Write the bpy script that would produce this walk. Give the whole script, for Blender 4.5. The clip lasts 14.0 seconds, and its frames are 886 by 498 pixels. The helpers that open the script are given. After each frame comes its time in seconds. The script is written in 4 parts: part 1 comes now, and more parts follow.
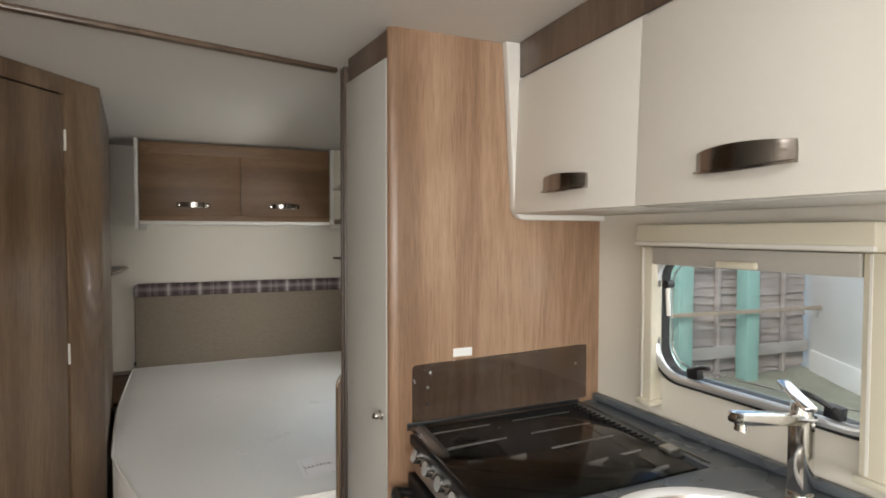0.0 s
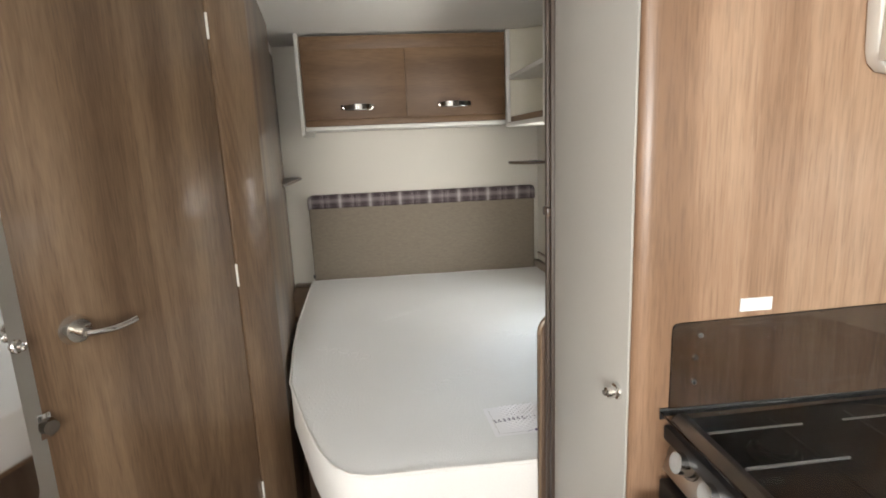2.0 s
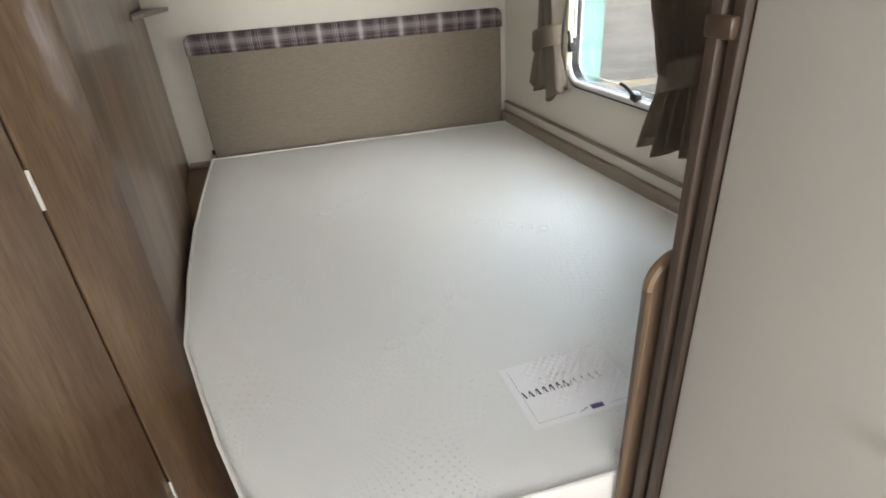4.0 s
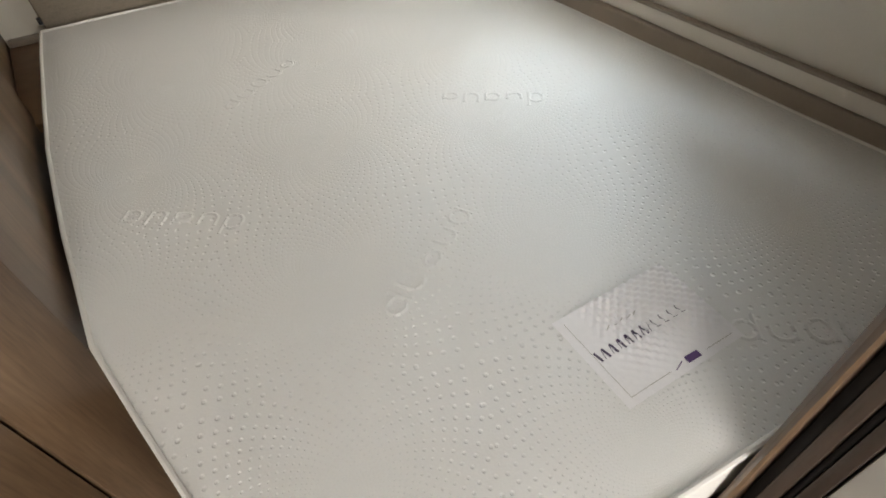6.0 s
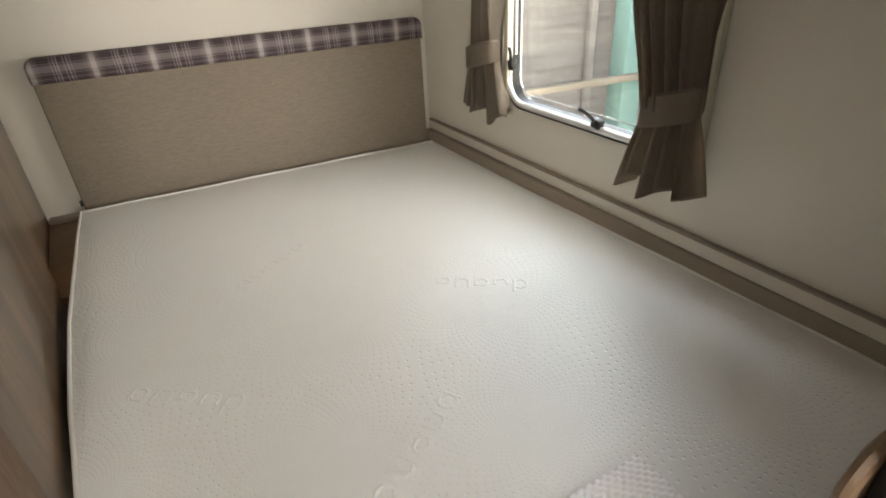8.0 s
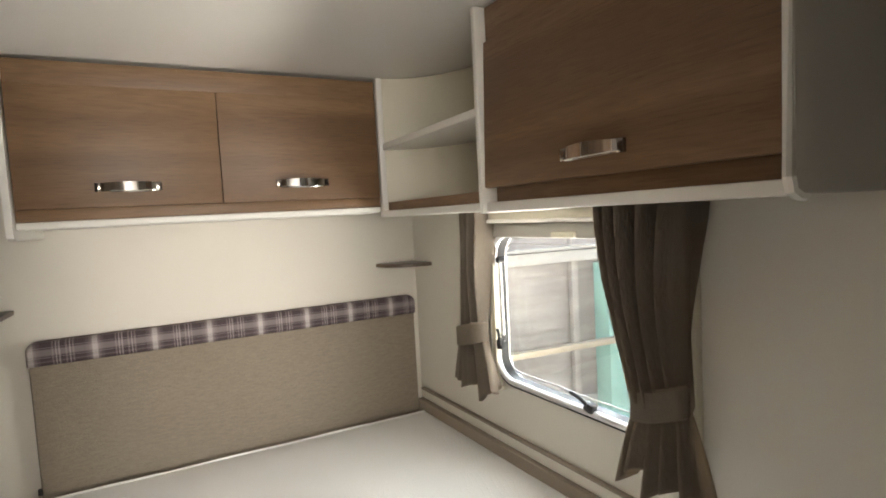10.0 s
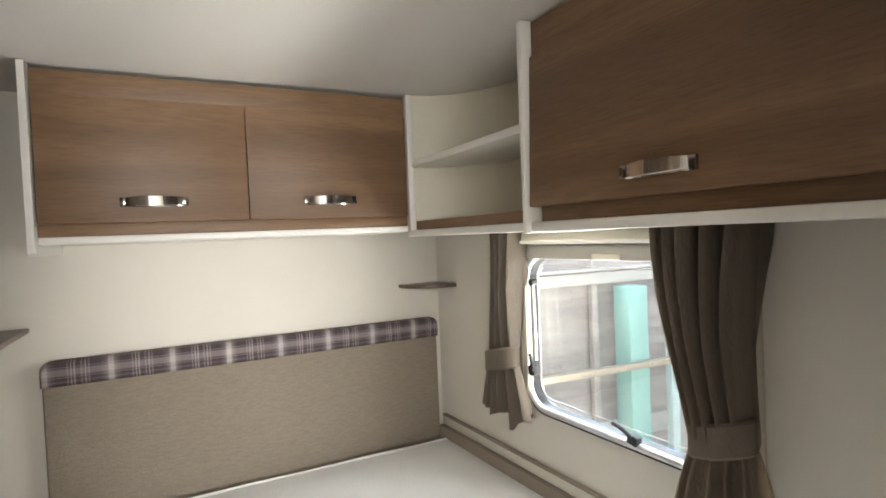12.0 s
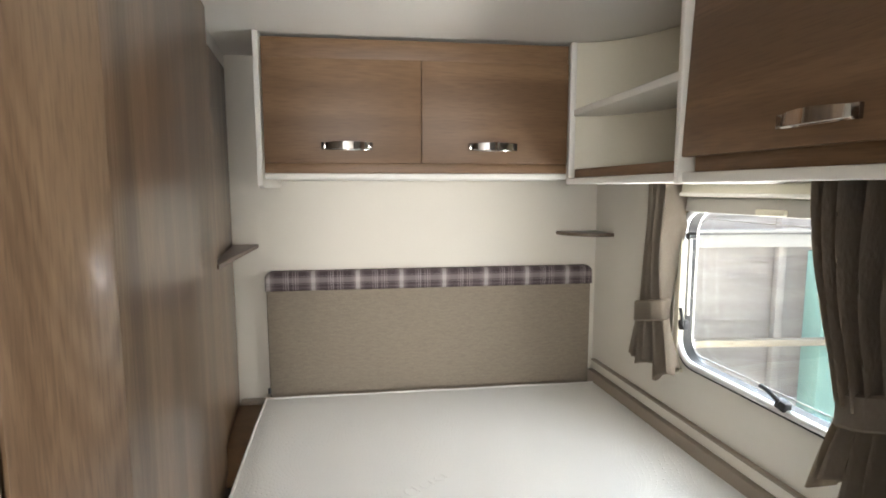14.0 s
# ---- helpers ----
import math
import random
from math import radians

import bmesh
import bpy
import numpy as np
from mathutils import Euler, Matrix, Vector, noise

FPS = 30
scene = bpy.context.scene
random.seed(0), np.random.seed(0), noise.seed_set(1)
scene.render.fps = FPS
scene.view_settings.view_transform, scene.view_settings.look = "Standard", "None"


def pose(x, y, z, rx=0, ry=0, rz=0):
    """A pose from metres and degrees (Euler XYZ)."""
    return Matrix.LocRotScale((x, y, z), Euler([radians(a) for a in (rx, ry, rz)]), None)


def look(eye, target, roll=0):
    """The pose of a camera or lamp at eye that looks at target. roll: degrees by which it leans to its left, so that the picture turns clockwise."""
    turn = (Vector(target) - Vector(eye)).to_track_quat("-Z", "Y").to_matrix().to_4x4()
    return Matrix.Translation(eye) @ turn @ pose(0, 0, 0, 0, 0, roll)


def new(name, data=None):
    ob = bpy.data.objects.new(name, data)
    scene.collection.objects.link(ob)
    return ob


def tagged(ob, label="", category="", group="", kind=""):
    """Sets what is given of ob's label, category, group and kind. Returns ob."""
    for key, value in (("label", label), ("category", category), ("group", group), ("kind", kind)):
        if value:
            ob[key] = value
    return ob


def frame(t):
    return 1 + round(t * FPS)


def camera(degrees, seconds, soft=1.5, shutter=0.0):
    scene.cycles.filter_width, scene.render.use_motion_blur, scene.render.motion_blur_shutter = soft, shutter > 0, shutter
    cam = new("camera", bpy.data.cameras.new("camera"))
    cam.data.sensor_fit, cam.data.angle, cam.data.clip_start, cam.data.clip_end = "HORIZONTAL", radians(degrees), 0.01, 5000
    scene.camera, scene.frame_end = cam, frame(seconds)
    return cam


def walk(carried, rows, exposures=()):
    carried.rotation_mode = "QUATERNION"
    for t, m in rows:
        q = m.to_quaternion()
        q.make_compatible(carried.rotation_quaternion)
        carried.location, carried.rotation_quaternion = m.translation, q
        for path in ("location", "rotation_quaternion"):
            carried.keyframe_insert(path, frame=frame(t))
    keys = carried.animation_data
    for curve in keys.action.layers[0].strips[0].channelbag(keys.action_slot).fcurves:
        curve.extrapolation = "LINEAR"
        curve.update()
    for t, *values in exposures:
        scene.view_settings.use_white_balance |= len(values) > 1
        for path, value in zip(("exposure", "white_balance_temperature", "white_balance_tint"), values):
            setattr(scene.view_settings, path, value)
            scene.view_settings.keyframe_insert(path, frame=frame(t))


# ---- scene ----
cam = camera(80.0, 14.0, 1.8)
PATH = [
    (0, (0.218, 0.079, 1.431), (0.992, 1.923, 1.368), 0.1),
    (0.4, (0.251, 0.143, 1.414), (0.803, 2.062, 1.288), -0.5),
    (0.5, (0.256, 0.175, 1.414), (0.753, 2.107, 1.264), -0.6),
    (1, (0.29, 0.274, 1.401), (0.583, 2.239, 1.165), -1.2),
    (1.5, (0.297, 0.391, 1.393), (0.487, 2.357, 1.081), -1.8),
    (2, (0.231, 0.576, 1.392), (0.404, 2.528, 0.995), -2.4),
    (2.5, (0.171, 0.75, 1.393), (0.385, 2.671, 0.88), -2.8),
    (3, (0.178, 0.926, 1.349), (0.432, 2.801, 0.703), -3.4),
    (3.5, (0.205, 1.122, 1.322), (0.52, 2.929, 0.525), -4.0),
    (3.7, (0.211, 1.174, 1.312), (0.547, 2.951, 0.459), -4.0),
    (5.8, (0.15, 1.627, 1.255), (0.681, 2.928, -0.168), -5.3),
    (6, (0.15, 1.631, 1.246), (0.692, 2.913, -0.19), -5.2),
    (6.5, (0.155, 1.624, 1.236), (0.72, 2.894, -0.202), -5.0),
    (7, (0.155, 1.611, 1.24), (0.769, 2.942, -0.119), -4.3),
    (7.5, (0.157, 1.603, 1.289), (0.825, 3.048, 0.078), -4.0),
    (8, (0.156, 1.595, 1.349), (0.88, 3.176, 0.361), -3.3),
    (8.5, (0.169, 1.588, 1.394), (0.935, 3.284, 0.661), -3.0),
    (9, (0.189, 1.576, 1.444), (0.995, 3.343, 0.967), -2.9),
    (9.2, (0.205, 1.569, 1.456), (1.023, 3.353, 1.073), -2.8),
    (11.3, (0.125, 1.726, 1.457), (1.099, 3.473, 1.434), -3.2),
    (11.5, (0.121, 1.727, 1.46), (1.078, 3.483, 1.427), -2.9),
    (12, (0.13, 1.71, 1.457), (1.022, 3.499, 1.404), -2.4),
    (12.5, (0.149, 1.673, 1.458), (0.946, 3.506, 1.378), -1.6),
    (13, (0.17, 1.622, 1.456), (0.834, 3.506, 1.343), -0.9),
    (13.5, (0.182, 1.582, 1.452), (0.672, 3.515, 1.288), -0.5),
    (14, (0.158, 1.573, 1.444), (0.417, 3.543, 1.214), -0.1),
]
walk(cam, [(t, look(eye, target, roll)) for t, eye, target, roll in PATH], [(0, 0.32, 6500, 10), (0.5, 0.66, 6450, 10), (1.5, 1.0, 6450, 10), (3.5, 1.0, 6250, 9), (6.5, 0.96, 6750, 10), (9, 1.15, 6900, 11), (11.5, 1.49, 6450, 10), (14, 1.42, 6350, 10)])

# ---- light ----
world = bpy.data.worlds.new("overcast_sky")
scene.world = world
world.use_nodes = True
wn = world.node_tree.nodes
sky = wn.new("ShaderNodeTexSky")
sky.sky_type = "NISHITA"
sky.sun_disc = False
sky.sun_elevation, sky.sun_rotation = radians(36), radians(237.5)
world.node_tree.links.new(sky.outputs[0], wn["Background"].inputs[0])
wn["Background"].inputs[1].default_value = 0.15


def lamp(name, kind, energy, m, color=(1, 1, 1), size=1.0, size_y=1.0, angle=0.2):
    data = bpy.data.lights.new(name, kind)
    data.energy, data.color = energy, color
    if kind == "AREA":
        data.shape, data.size, data.size_y = "RECTANGLE", size, size_y
    else:
        data.angle = angle
    ob = new(name, data)
    ob.matrix_world = m
    return ob


lamp("sun", "SUN", 1.5, look((-5.5, -3.5, 4.7), (0, 0, 0)), (1, 0.97, 0.94), angle=radians(24))
# added lamps for daylight just outside the windows, from the open sky above and from the bright ground below, and in
# the lounge's unseen windows
lamp("bed_window_skylight", "AREA", 68, look((2.25, 4.75, 2.6), (0.85, 2.05, 0.65)), (0.78, 0.90, 1), 1.8, 1.2)
lamp("bed_window_high_sky", "AREA", 9, look((1.75, 2.7, 2.2), (0.9, 2.3, 0.65)), (0.72, 0.87, 1), 1.8, 0.6)
lamp("bed_window_level_light", "AREA", 6, look((2.0, 2.42, 1.40), (-0.2, 2.5, 1.15)), (1, 0.96, 0.90), 0.9, 0.5)
# small lamp added close outside the pane to brighten the far curtain
lamp("bed_window_curtain_fill", "AREA", 1.1, look((1.30, 2.70, 1.08), (1.08, 3.2, 0.98)), (1, 0.97, 0.92), 0.2, 0.4)
lamp("bed_window_groundlight", "AREA", 28, look((1.75, 2.8, 0.25), (0.65, 2.7, 1.95)), (1, 0.96, 0.88), 1.6, 0.6)
lamp("kitchen_window_skylight", "AREA", 8, look((2.3, 0.85, 2.0), (1.0, 0.85, 0.95)), (0.95, 0.98, 1), 1.4, 1.1)
lamp("front_window_daylight", "AREA", 52, look((0.0, -2.58, 1.3), (0.1, 2, 1.2)), (1, 0.98, 0.95), 1.6, 0.7)
lamp("side_window_daylight", "AREA", 9, look((-0.99, -0.9, 1.3), (0.7, 0.9, 1.1)), (1, 0.98, 0.95), 0.9, 0.6)
# fill lamp added below the closed ceiling; the roof has no opening here
lamp("ceiling_fill", "AREA", 9, look((-0.15, 0.25, 1.935), (-0.05, 0.6, 0)), (1, 0.98, 0.95), 0.6, 0.5)


# ---- materials ----
def material(name, color, rough=0.5, metal=0.0, vary=0.06, grain=40.0, bump=0.02, spots=3.0, stretch=(1, 1, 1), coat=0.0, sheen=0.0):
    """A surface with fine grain and broad unevenness in colour, gloss and relief."""
    m = bpy.data.materials.new(name)
    m.use_nodes = True
    n, l = m.node_tree.nodes, m.node_tree.links
    p = n["Principled BSDF"]
    p.inputs["Roughness"].default_value, p.inputs["Metallic"].default_value = rough, metal
    p.inputs["Coat Weight"].default_value, p.inputs["Sheen Weight"].default_value = coat, sheen
    co = n.new("ShaderNodeTexCoord")
    mp = n.new("ShaderNodeMapping")
    mp.inputs["Scale"].default_value = stretch
    l.new(co.outputs["Object"], mp.inputs[0])
    fine, broad = n.new("ShaderNodeTexNoise"), n.new("ShaderNodeTexNoise")
    for node, scale in ((fine, grain), (broad, spots)):
        node.inputs["Scale"].default_value, node.inputs["Detail"].default_value = scale, 4
        l.new(mp.outputs[0], node.inputs["Vector"])
    add = n.new("ShaderNodeMath")
    add.operation = "ADD"
    l.new(fine.outputs["Fac"], add.inputs[0])
    l.new(broad.outputs["Fac"], add.inputs[1])
    rng = n.new("ShaderNodeMapRange")
    rng.inputs[1].default_value, rng.inputs[2].default_value = 0.6, 1.4
    rng.inputs[3].default_value, rng.inputs[4].default_value = 1 - vary, 1 + vary
    l.new(add.outputs[0], rng.inputs[0])
    mul = n.new("ShaderNodeVectorMath")
    mul.operation = "SCALE"
    mul.inputs[0].default_value = color
    l.new(rng.outputs[0], mul.inputs["Scale"])
    l.new(mul.outputs[0], p.inputs["Base Color"])
    rr = n.new("ShaderNodeMapRange")
    rr.inputs[3].default_value, rr.inputs[4].default_value = max(0.02, rough - 0.06), min(1, rough + 0.06)
    l.new(broad.outputs["Fac"], rr.inputs[0])
    l.new(rr.outputs[0], p.inputs["Roughness"])
    bp = n.new("ShaderNodeBump")
    bp.inputs["Strength"].default_value, bp.inputs["Distance"].default_value = bump * 5, 0.002
    l.new(fine.outputs["Fac"], bp.inputs["Height"])
    l.new(bp.outputs[0], p.inputs["Normal"])
    return m


def wood(name, dark, mid, light, stretch, rough=0.30, seed=0.0, coat=0.0):
    """Laminate with long grain: broad bands, fine fibres and a few darker knots."""
    m = bpy.data.materials.new(name)
    m.use_nodes = True
    n, l = m.node_tree.nodes, m.node_tree.links
    p = n["Principled BSDF"]
    co, mp = n.new("ShaderNodeTexCoord"), n.new("ShaderNodeMapping")
    mp.inputs["Scale"].default_value, mp.inputs["Location"].default_value = stretch, (seed, seed, seed)
    l.new(co.outputs["Object"], mp.inputs[0])
    band, fibre, figure = (n.new("ShaderNodeTexNoise") for _ in range(3))
    for node, scale, detail, warp in ((band, 5.5, 2.0, 0.5), (fibre, 190, 5, 0.2), (figure, 3.2, 1.5, 1.2)):
        node.inputs["Scale"].default_value, node.inputs["Detail"].default_value, node.inputs["Distortion"].default_value = scale, detail, warp
        l.new(mp.outputs[0], node.inputs["Vector"])
    # the broad figure runs less far along the grain, so that its rings close into pointed arches
    loose = n.new("ShaderNodeVectorMath")
    loose.operation = "MULTIPLY"
    loose.inputs[1].default_value = [1.8 if v < 0.5 else 1 for v in stretch]
    l.new(mp.outputs[0], loose.inputs[0])
    l.new(loose.outputs[0], figure.inputs["Vector"])
    # long strips of slightly different tone, and short dark pores
    flat, strip, pore = n.new("ShaderNodeVectorMath"), n.new("ShaderNodeTexNoise"), n.new("ShaderNodeTexNoise")
    flat.operation = "MULTIPLY"
    flat.inputs[1].default_value = [0.3 if v < 0.5 else 1 for v in stretch]
    l.new(mp.outputs[0], flat.inputs[0])
    strip.inputs["Scale"].default_value, strip.inputs["Detail"].default_value = 16, 1
    pore.inputs["Scale"].default_value, pore.inputs["Detail"].default_value = 300, 4
    l.new(flat.outputs[0], strip.inputs["Vector"])
    l.new(mp.outputs[0], pore.inputs["Vector"])
    mix = n.new("ShaderNodeMath")
    mix.operation = "MULTIPLY_ADD"
    mix.inputs[1].default_value = 0.52
    l.new(band.outputs["Fac"], mix.inputs[0])
    mix2 = n.new("ShaderNodeMath")
    mix2.operation = "MULTIPLY_ADD"
    mix2.inputs[1].default_value = 0.16
    l.new(fibre.outputs["Fac"], mix2.inputs[0])
    mix3 = n.new("ShaderNodeMath")
    mix3.operation = "MULTIPLY"
    mix3.inputs[1].default_value = 0.34
    l.new(figure.outputs["Fac"], mix3.inputs[0])
    l.new(mix3.outputs[0], mix2.inputs[2])
    l.new(mix2.outputs[0], mix.inputs[2])
    ramp = n.new("ShaderNodeValToRGB")
    e = ramp.color_ramp.elements
    e[0].position, e[0].color = 0.42, (*dark, 1)
    e[1].position, e[1].color = 0.62, (*light, 1)
    c = e.new(0.52)
    c.color = (*mid, 1)
    tone = n.new("ShaderNodeMath")
    tone.operation = "MULTIPLY_ADD"
    tone.inputs[1].default_value, tone.inputs[2].default_value = 0.24, -0.12
    l.new(strip.outputs["Fac"], tone.inputs[0])
    total = n.new("ShaderNodeMath")
    total.operation = "ADD"
    l.new(mix.outputs[0], total.inputs[0])
    l.new(tone.outputs[0], total.inputs[1])
    # growth rings cut lengthwise: thin contour lines of the broad figure
    turns, wave, rings = n.new("ShaderNodeMath"), n.new("ShaderNodeMath"), n.new("ShaderNodeMath")
    turns.operation, wave.operation, rings.operation = "MULTIPLY", "SINE", "MULTIPLY_ADD"
    turns.inputs[1].default_value, rings.inputs[1].default_value = 120, 0.020
    l.new(figure.outputs["Fac"], turns.inputs[0])
    l.new(turns.outputs[0], wave.inputs[0])
    l.new(wave.outputs[0], rings.inputs[0])
    l.new(total.outputs[0], rings.inputs[2])
    l.new(rings.outputs[0], ramp.inputs[0])
    dark_pore = n.new("ShaderNodeMapRange")
    dark_pore.inputs[1].default_value, dark_pore.inputs[2].default_value, dark_pore.inputs[3].default_value = 0.34, 0.52, 0.82
    l.new(pore.outputs["Fac"], dark_pore.inputs[0])
    grainy = n.new("ShaderNodeVectorMath")
    grainy.operation = "SCALE"
    l.new(ramp.outputs[0], grainy.inputs[0])
    l.new(dark_pore.outputs[0], grainy.inputs["Scale"])
    l.new(grainy.outputs[0], p.inputs["Base Color"])
    p.inputs["Roughness"].default_value = rough
    p.inputs["Coat Weight"].default_value, p.inputs["Coat Roughness"].default_value = coat, 0.16
    bp = n.new("ShaderNodeBump")
    bp.inputs["Strength"].default_value, bp.inputs["Distance"].default_value = 0.12, 0.001
    l.new(fibre.outputs["Fac"], bp.inputs["Height"])
    l.new(bp.outputs[0], p.inputs["Normal"])
    return m


UP, ALONG = (1, 1, 0.06), (0.06, 0.06, 1)
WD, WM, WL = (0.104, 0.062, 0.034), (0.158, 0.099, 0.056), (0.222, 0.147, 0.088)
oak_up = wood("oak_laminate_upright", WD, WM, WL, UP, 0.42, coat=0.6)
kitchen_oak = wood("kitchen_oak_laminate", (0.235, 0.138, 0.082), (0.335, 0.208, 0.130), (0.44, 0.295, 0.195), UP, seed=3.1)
oak_along = wood("oak_laminate_level", (0.145, 0.081, 0.040), (0.190, 0.109, 0.055), (0.240, 0.143, 0.075), ALONG, 0.5, seed=1.7)
oak_edge = wood("oak_edging", (0.085, 0.055, 0.038), (0.12, 0.08, 0.055), (0.16, 0.11, 0.075), UP, seed=5.0)
channel_brown = wood("dark_brown_channel_foil", (0.048, 0.032, 0.023), (0.068, 0.046, 0.033), (0.09, 0.062, 0.046), UP, 0.5, seed=2.2)
floor_oak = wood("floor_vinyl_oak", (0.10, 0.065, 0.04), (0.16, 0.10, 0.065), (0.22, 0.15, 0.10), (1, 0.08, 1), 0.45)
cream = material("cream_wall_board", (0.72, 0.68, 0.60), 0.55, vary=0.02, grain=220, bump=0.03)
ceiling_white = material("ceiling_board", (0.78, 0.76, 0.72), 0.6, vary=0.02, grain=160, bump=0.03)
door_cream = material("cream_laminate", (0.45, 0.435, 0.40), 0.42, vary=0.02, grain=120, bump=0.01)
white_gloss = material("white_gloss_door", (0.76, 0.73, 0.67), 0.38, vary=0.015, grain=60, bump=0.004, coat=0.06)
white_edge = material("white_edging", (0.76, 0.74, 0.69), 0.4, vary=0.02, grain=80, bump=0.01)
shade_cream = material("cream_blind_plastic", (0.62, 0.58, 0.465), 0.45, vary=0.02, grain=90, bump=0.01)
blind_grey = material("grey_blind_rail", (0.42, 0.40, 0.36), 0.45, vary=0.03, grain=90, bump=0.01)
chrome = material("chrome", (0.78, 0.77, 0.75), 0.10, 1.0, vary=0.03, grain=50, bump=0.0)
alloy = material("satin_window_alloy", (0.80, 0.81, 0.82), 0.30, 0.7, vary=0.03, grain=80)
steel = material("brushed_steel", (0.52, 0.49, 0.45), 0.32, 1.0, vary=0.06, grain=150, bump=0.02, stretch=(1, 6, 6))
dark_steel = material("dark_bronze_metal", (0.25, 0.225, 0.205), 0.14, 1.0, vary=0.04, grain=80)
black_plastic = material("black_plastic", (0.012, 0.012, 0.013), 0.42, vary=0.15, grain=120, bump=0.02)
rubber = material("black_rubber_seal", (0.015, 0.014, 0.014), 0.6, vary=0.2, grain=160, bump=0.03)
enamel = material("black_glass_enamel", (0.006, 0.006, 0.007), 0.5, vary=0.2, grain=60, bump=0.0)
worktop_grey = material("blue_grey_worktop", (0.11, 0.125, 0.142), 0.26, vary=0.12, grain=300, bump=0.01)
headboard_cloth = material("taupe_woven_cloth", (0.262, 0.218, 0.168), 0.97, vary=0.17, grain=210, bump=0.35, spots=75, stretch=(0.5, 1, 1.9))
ledge_taupe = material("taupe_trim", (0.30, 0.25, 0.20), 0.6, vary=0.05, grain=150, bump=0.03)
ivory_side = material("ivory_knit", (0.80, 0.785, 0.75), 0.9, vary=0.04, grain=300, bump=0.08)
label_white = material("label_satin", (0.87, 0.86, 0.87), 0.42, vary=0.03, grain=120, bump=0.05)
ink = material("label_ink", (0.07, 0.05, 0.10), 0.6, vary=0.2, grain=200)
purple_ink = material("label_purple_ink", (0.10, 0.05, 0.17), 0.6, vary=0.1, grain=200)
sticker_white = material("sticker_paper", (0.85, 0.85, 0.84), 0.5, vary=0.02, grain=100)
fence_wood = wood("weathered_fence_boards", (0.34, 0.30, 0.28), (0.40, 0.355, 0.33), (0.46, 0.41, 0.385), (0.3, 0.3, 1.2), 0.85)
concrete = material("pale_concrete", (0.38, 0.36, 0.34), 0.9, vary=0.1, grain=60, bump=0.1)
weathered_rail = material("weathered_rail_wood", (0.36, 0.30, 0.23), 0.8, vary=0.15, grain=60, bump=0.08, stretch=(0.2, 1, 1))
pale_teal = material("pale_teal_post", (0.46, 0.56, 0.56), 0.6, vary=0.08, grain=60, bump=0.04)
teal_paint = material("teal_painted_post", (0.25, 0.43, 0.385), 0.6, vary=0.08, grain=60, bump=0.04)
render_white = material("white_rendered_wall", (0.90, 0.885, 0.85), 0.85, vary=0.03, grain=80, bump=0.1)
ground_mat = material("gravel_and_moss", (0.30, 0.30, 0.23), 0.95, vary=0.3, grain=60, bump=0.3, spots=2.5)
seat_cloth = material("beige_seat_cloth", (0.36, 0.31, 0.26), 0.95, vary=0.08, grain=300, bump=0.1)


def fabric_curtain():
    m = material("taupe_curtain_cloth", (0.215, 0.182, 0.145), 0.95, vary=0.18, grain=130, bump=0.3, spots=14, stretch=(1, 1, 0.5))
    n, l = m.node_tree.nodes, m.node_tree.links
    tr, mx = n.new("ShaderNodeBsdfTranslucent"), n.new("ShaderNodeMixShader")
    tr.inputs[0].default_value = (0.50, 0.40, 0.29, 1)
    mx.inputs[0].default_value = 0.42
    out = n["Material Output"]
    l.new(n["Principled BSDF"].outputs[0], mx.inputs[1])
    l.new(tr.outputs[0], mx.inputs[2])
    l.new(mx.outputs[0], out.inputs[0])
    return m


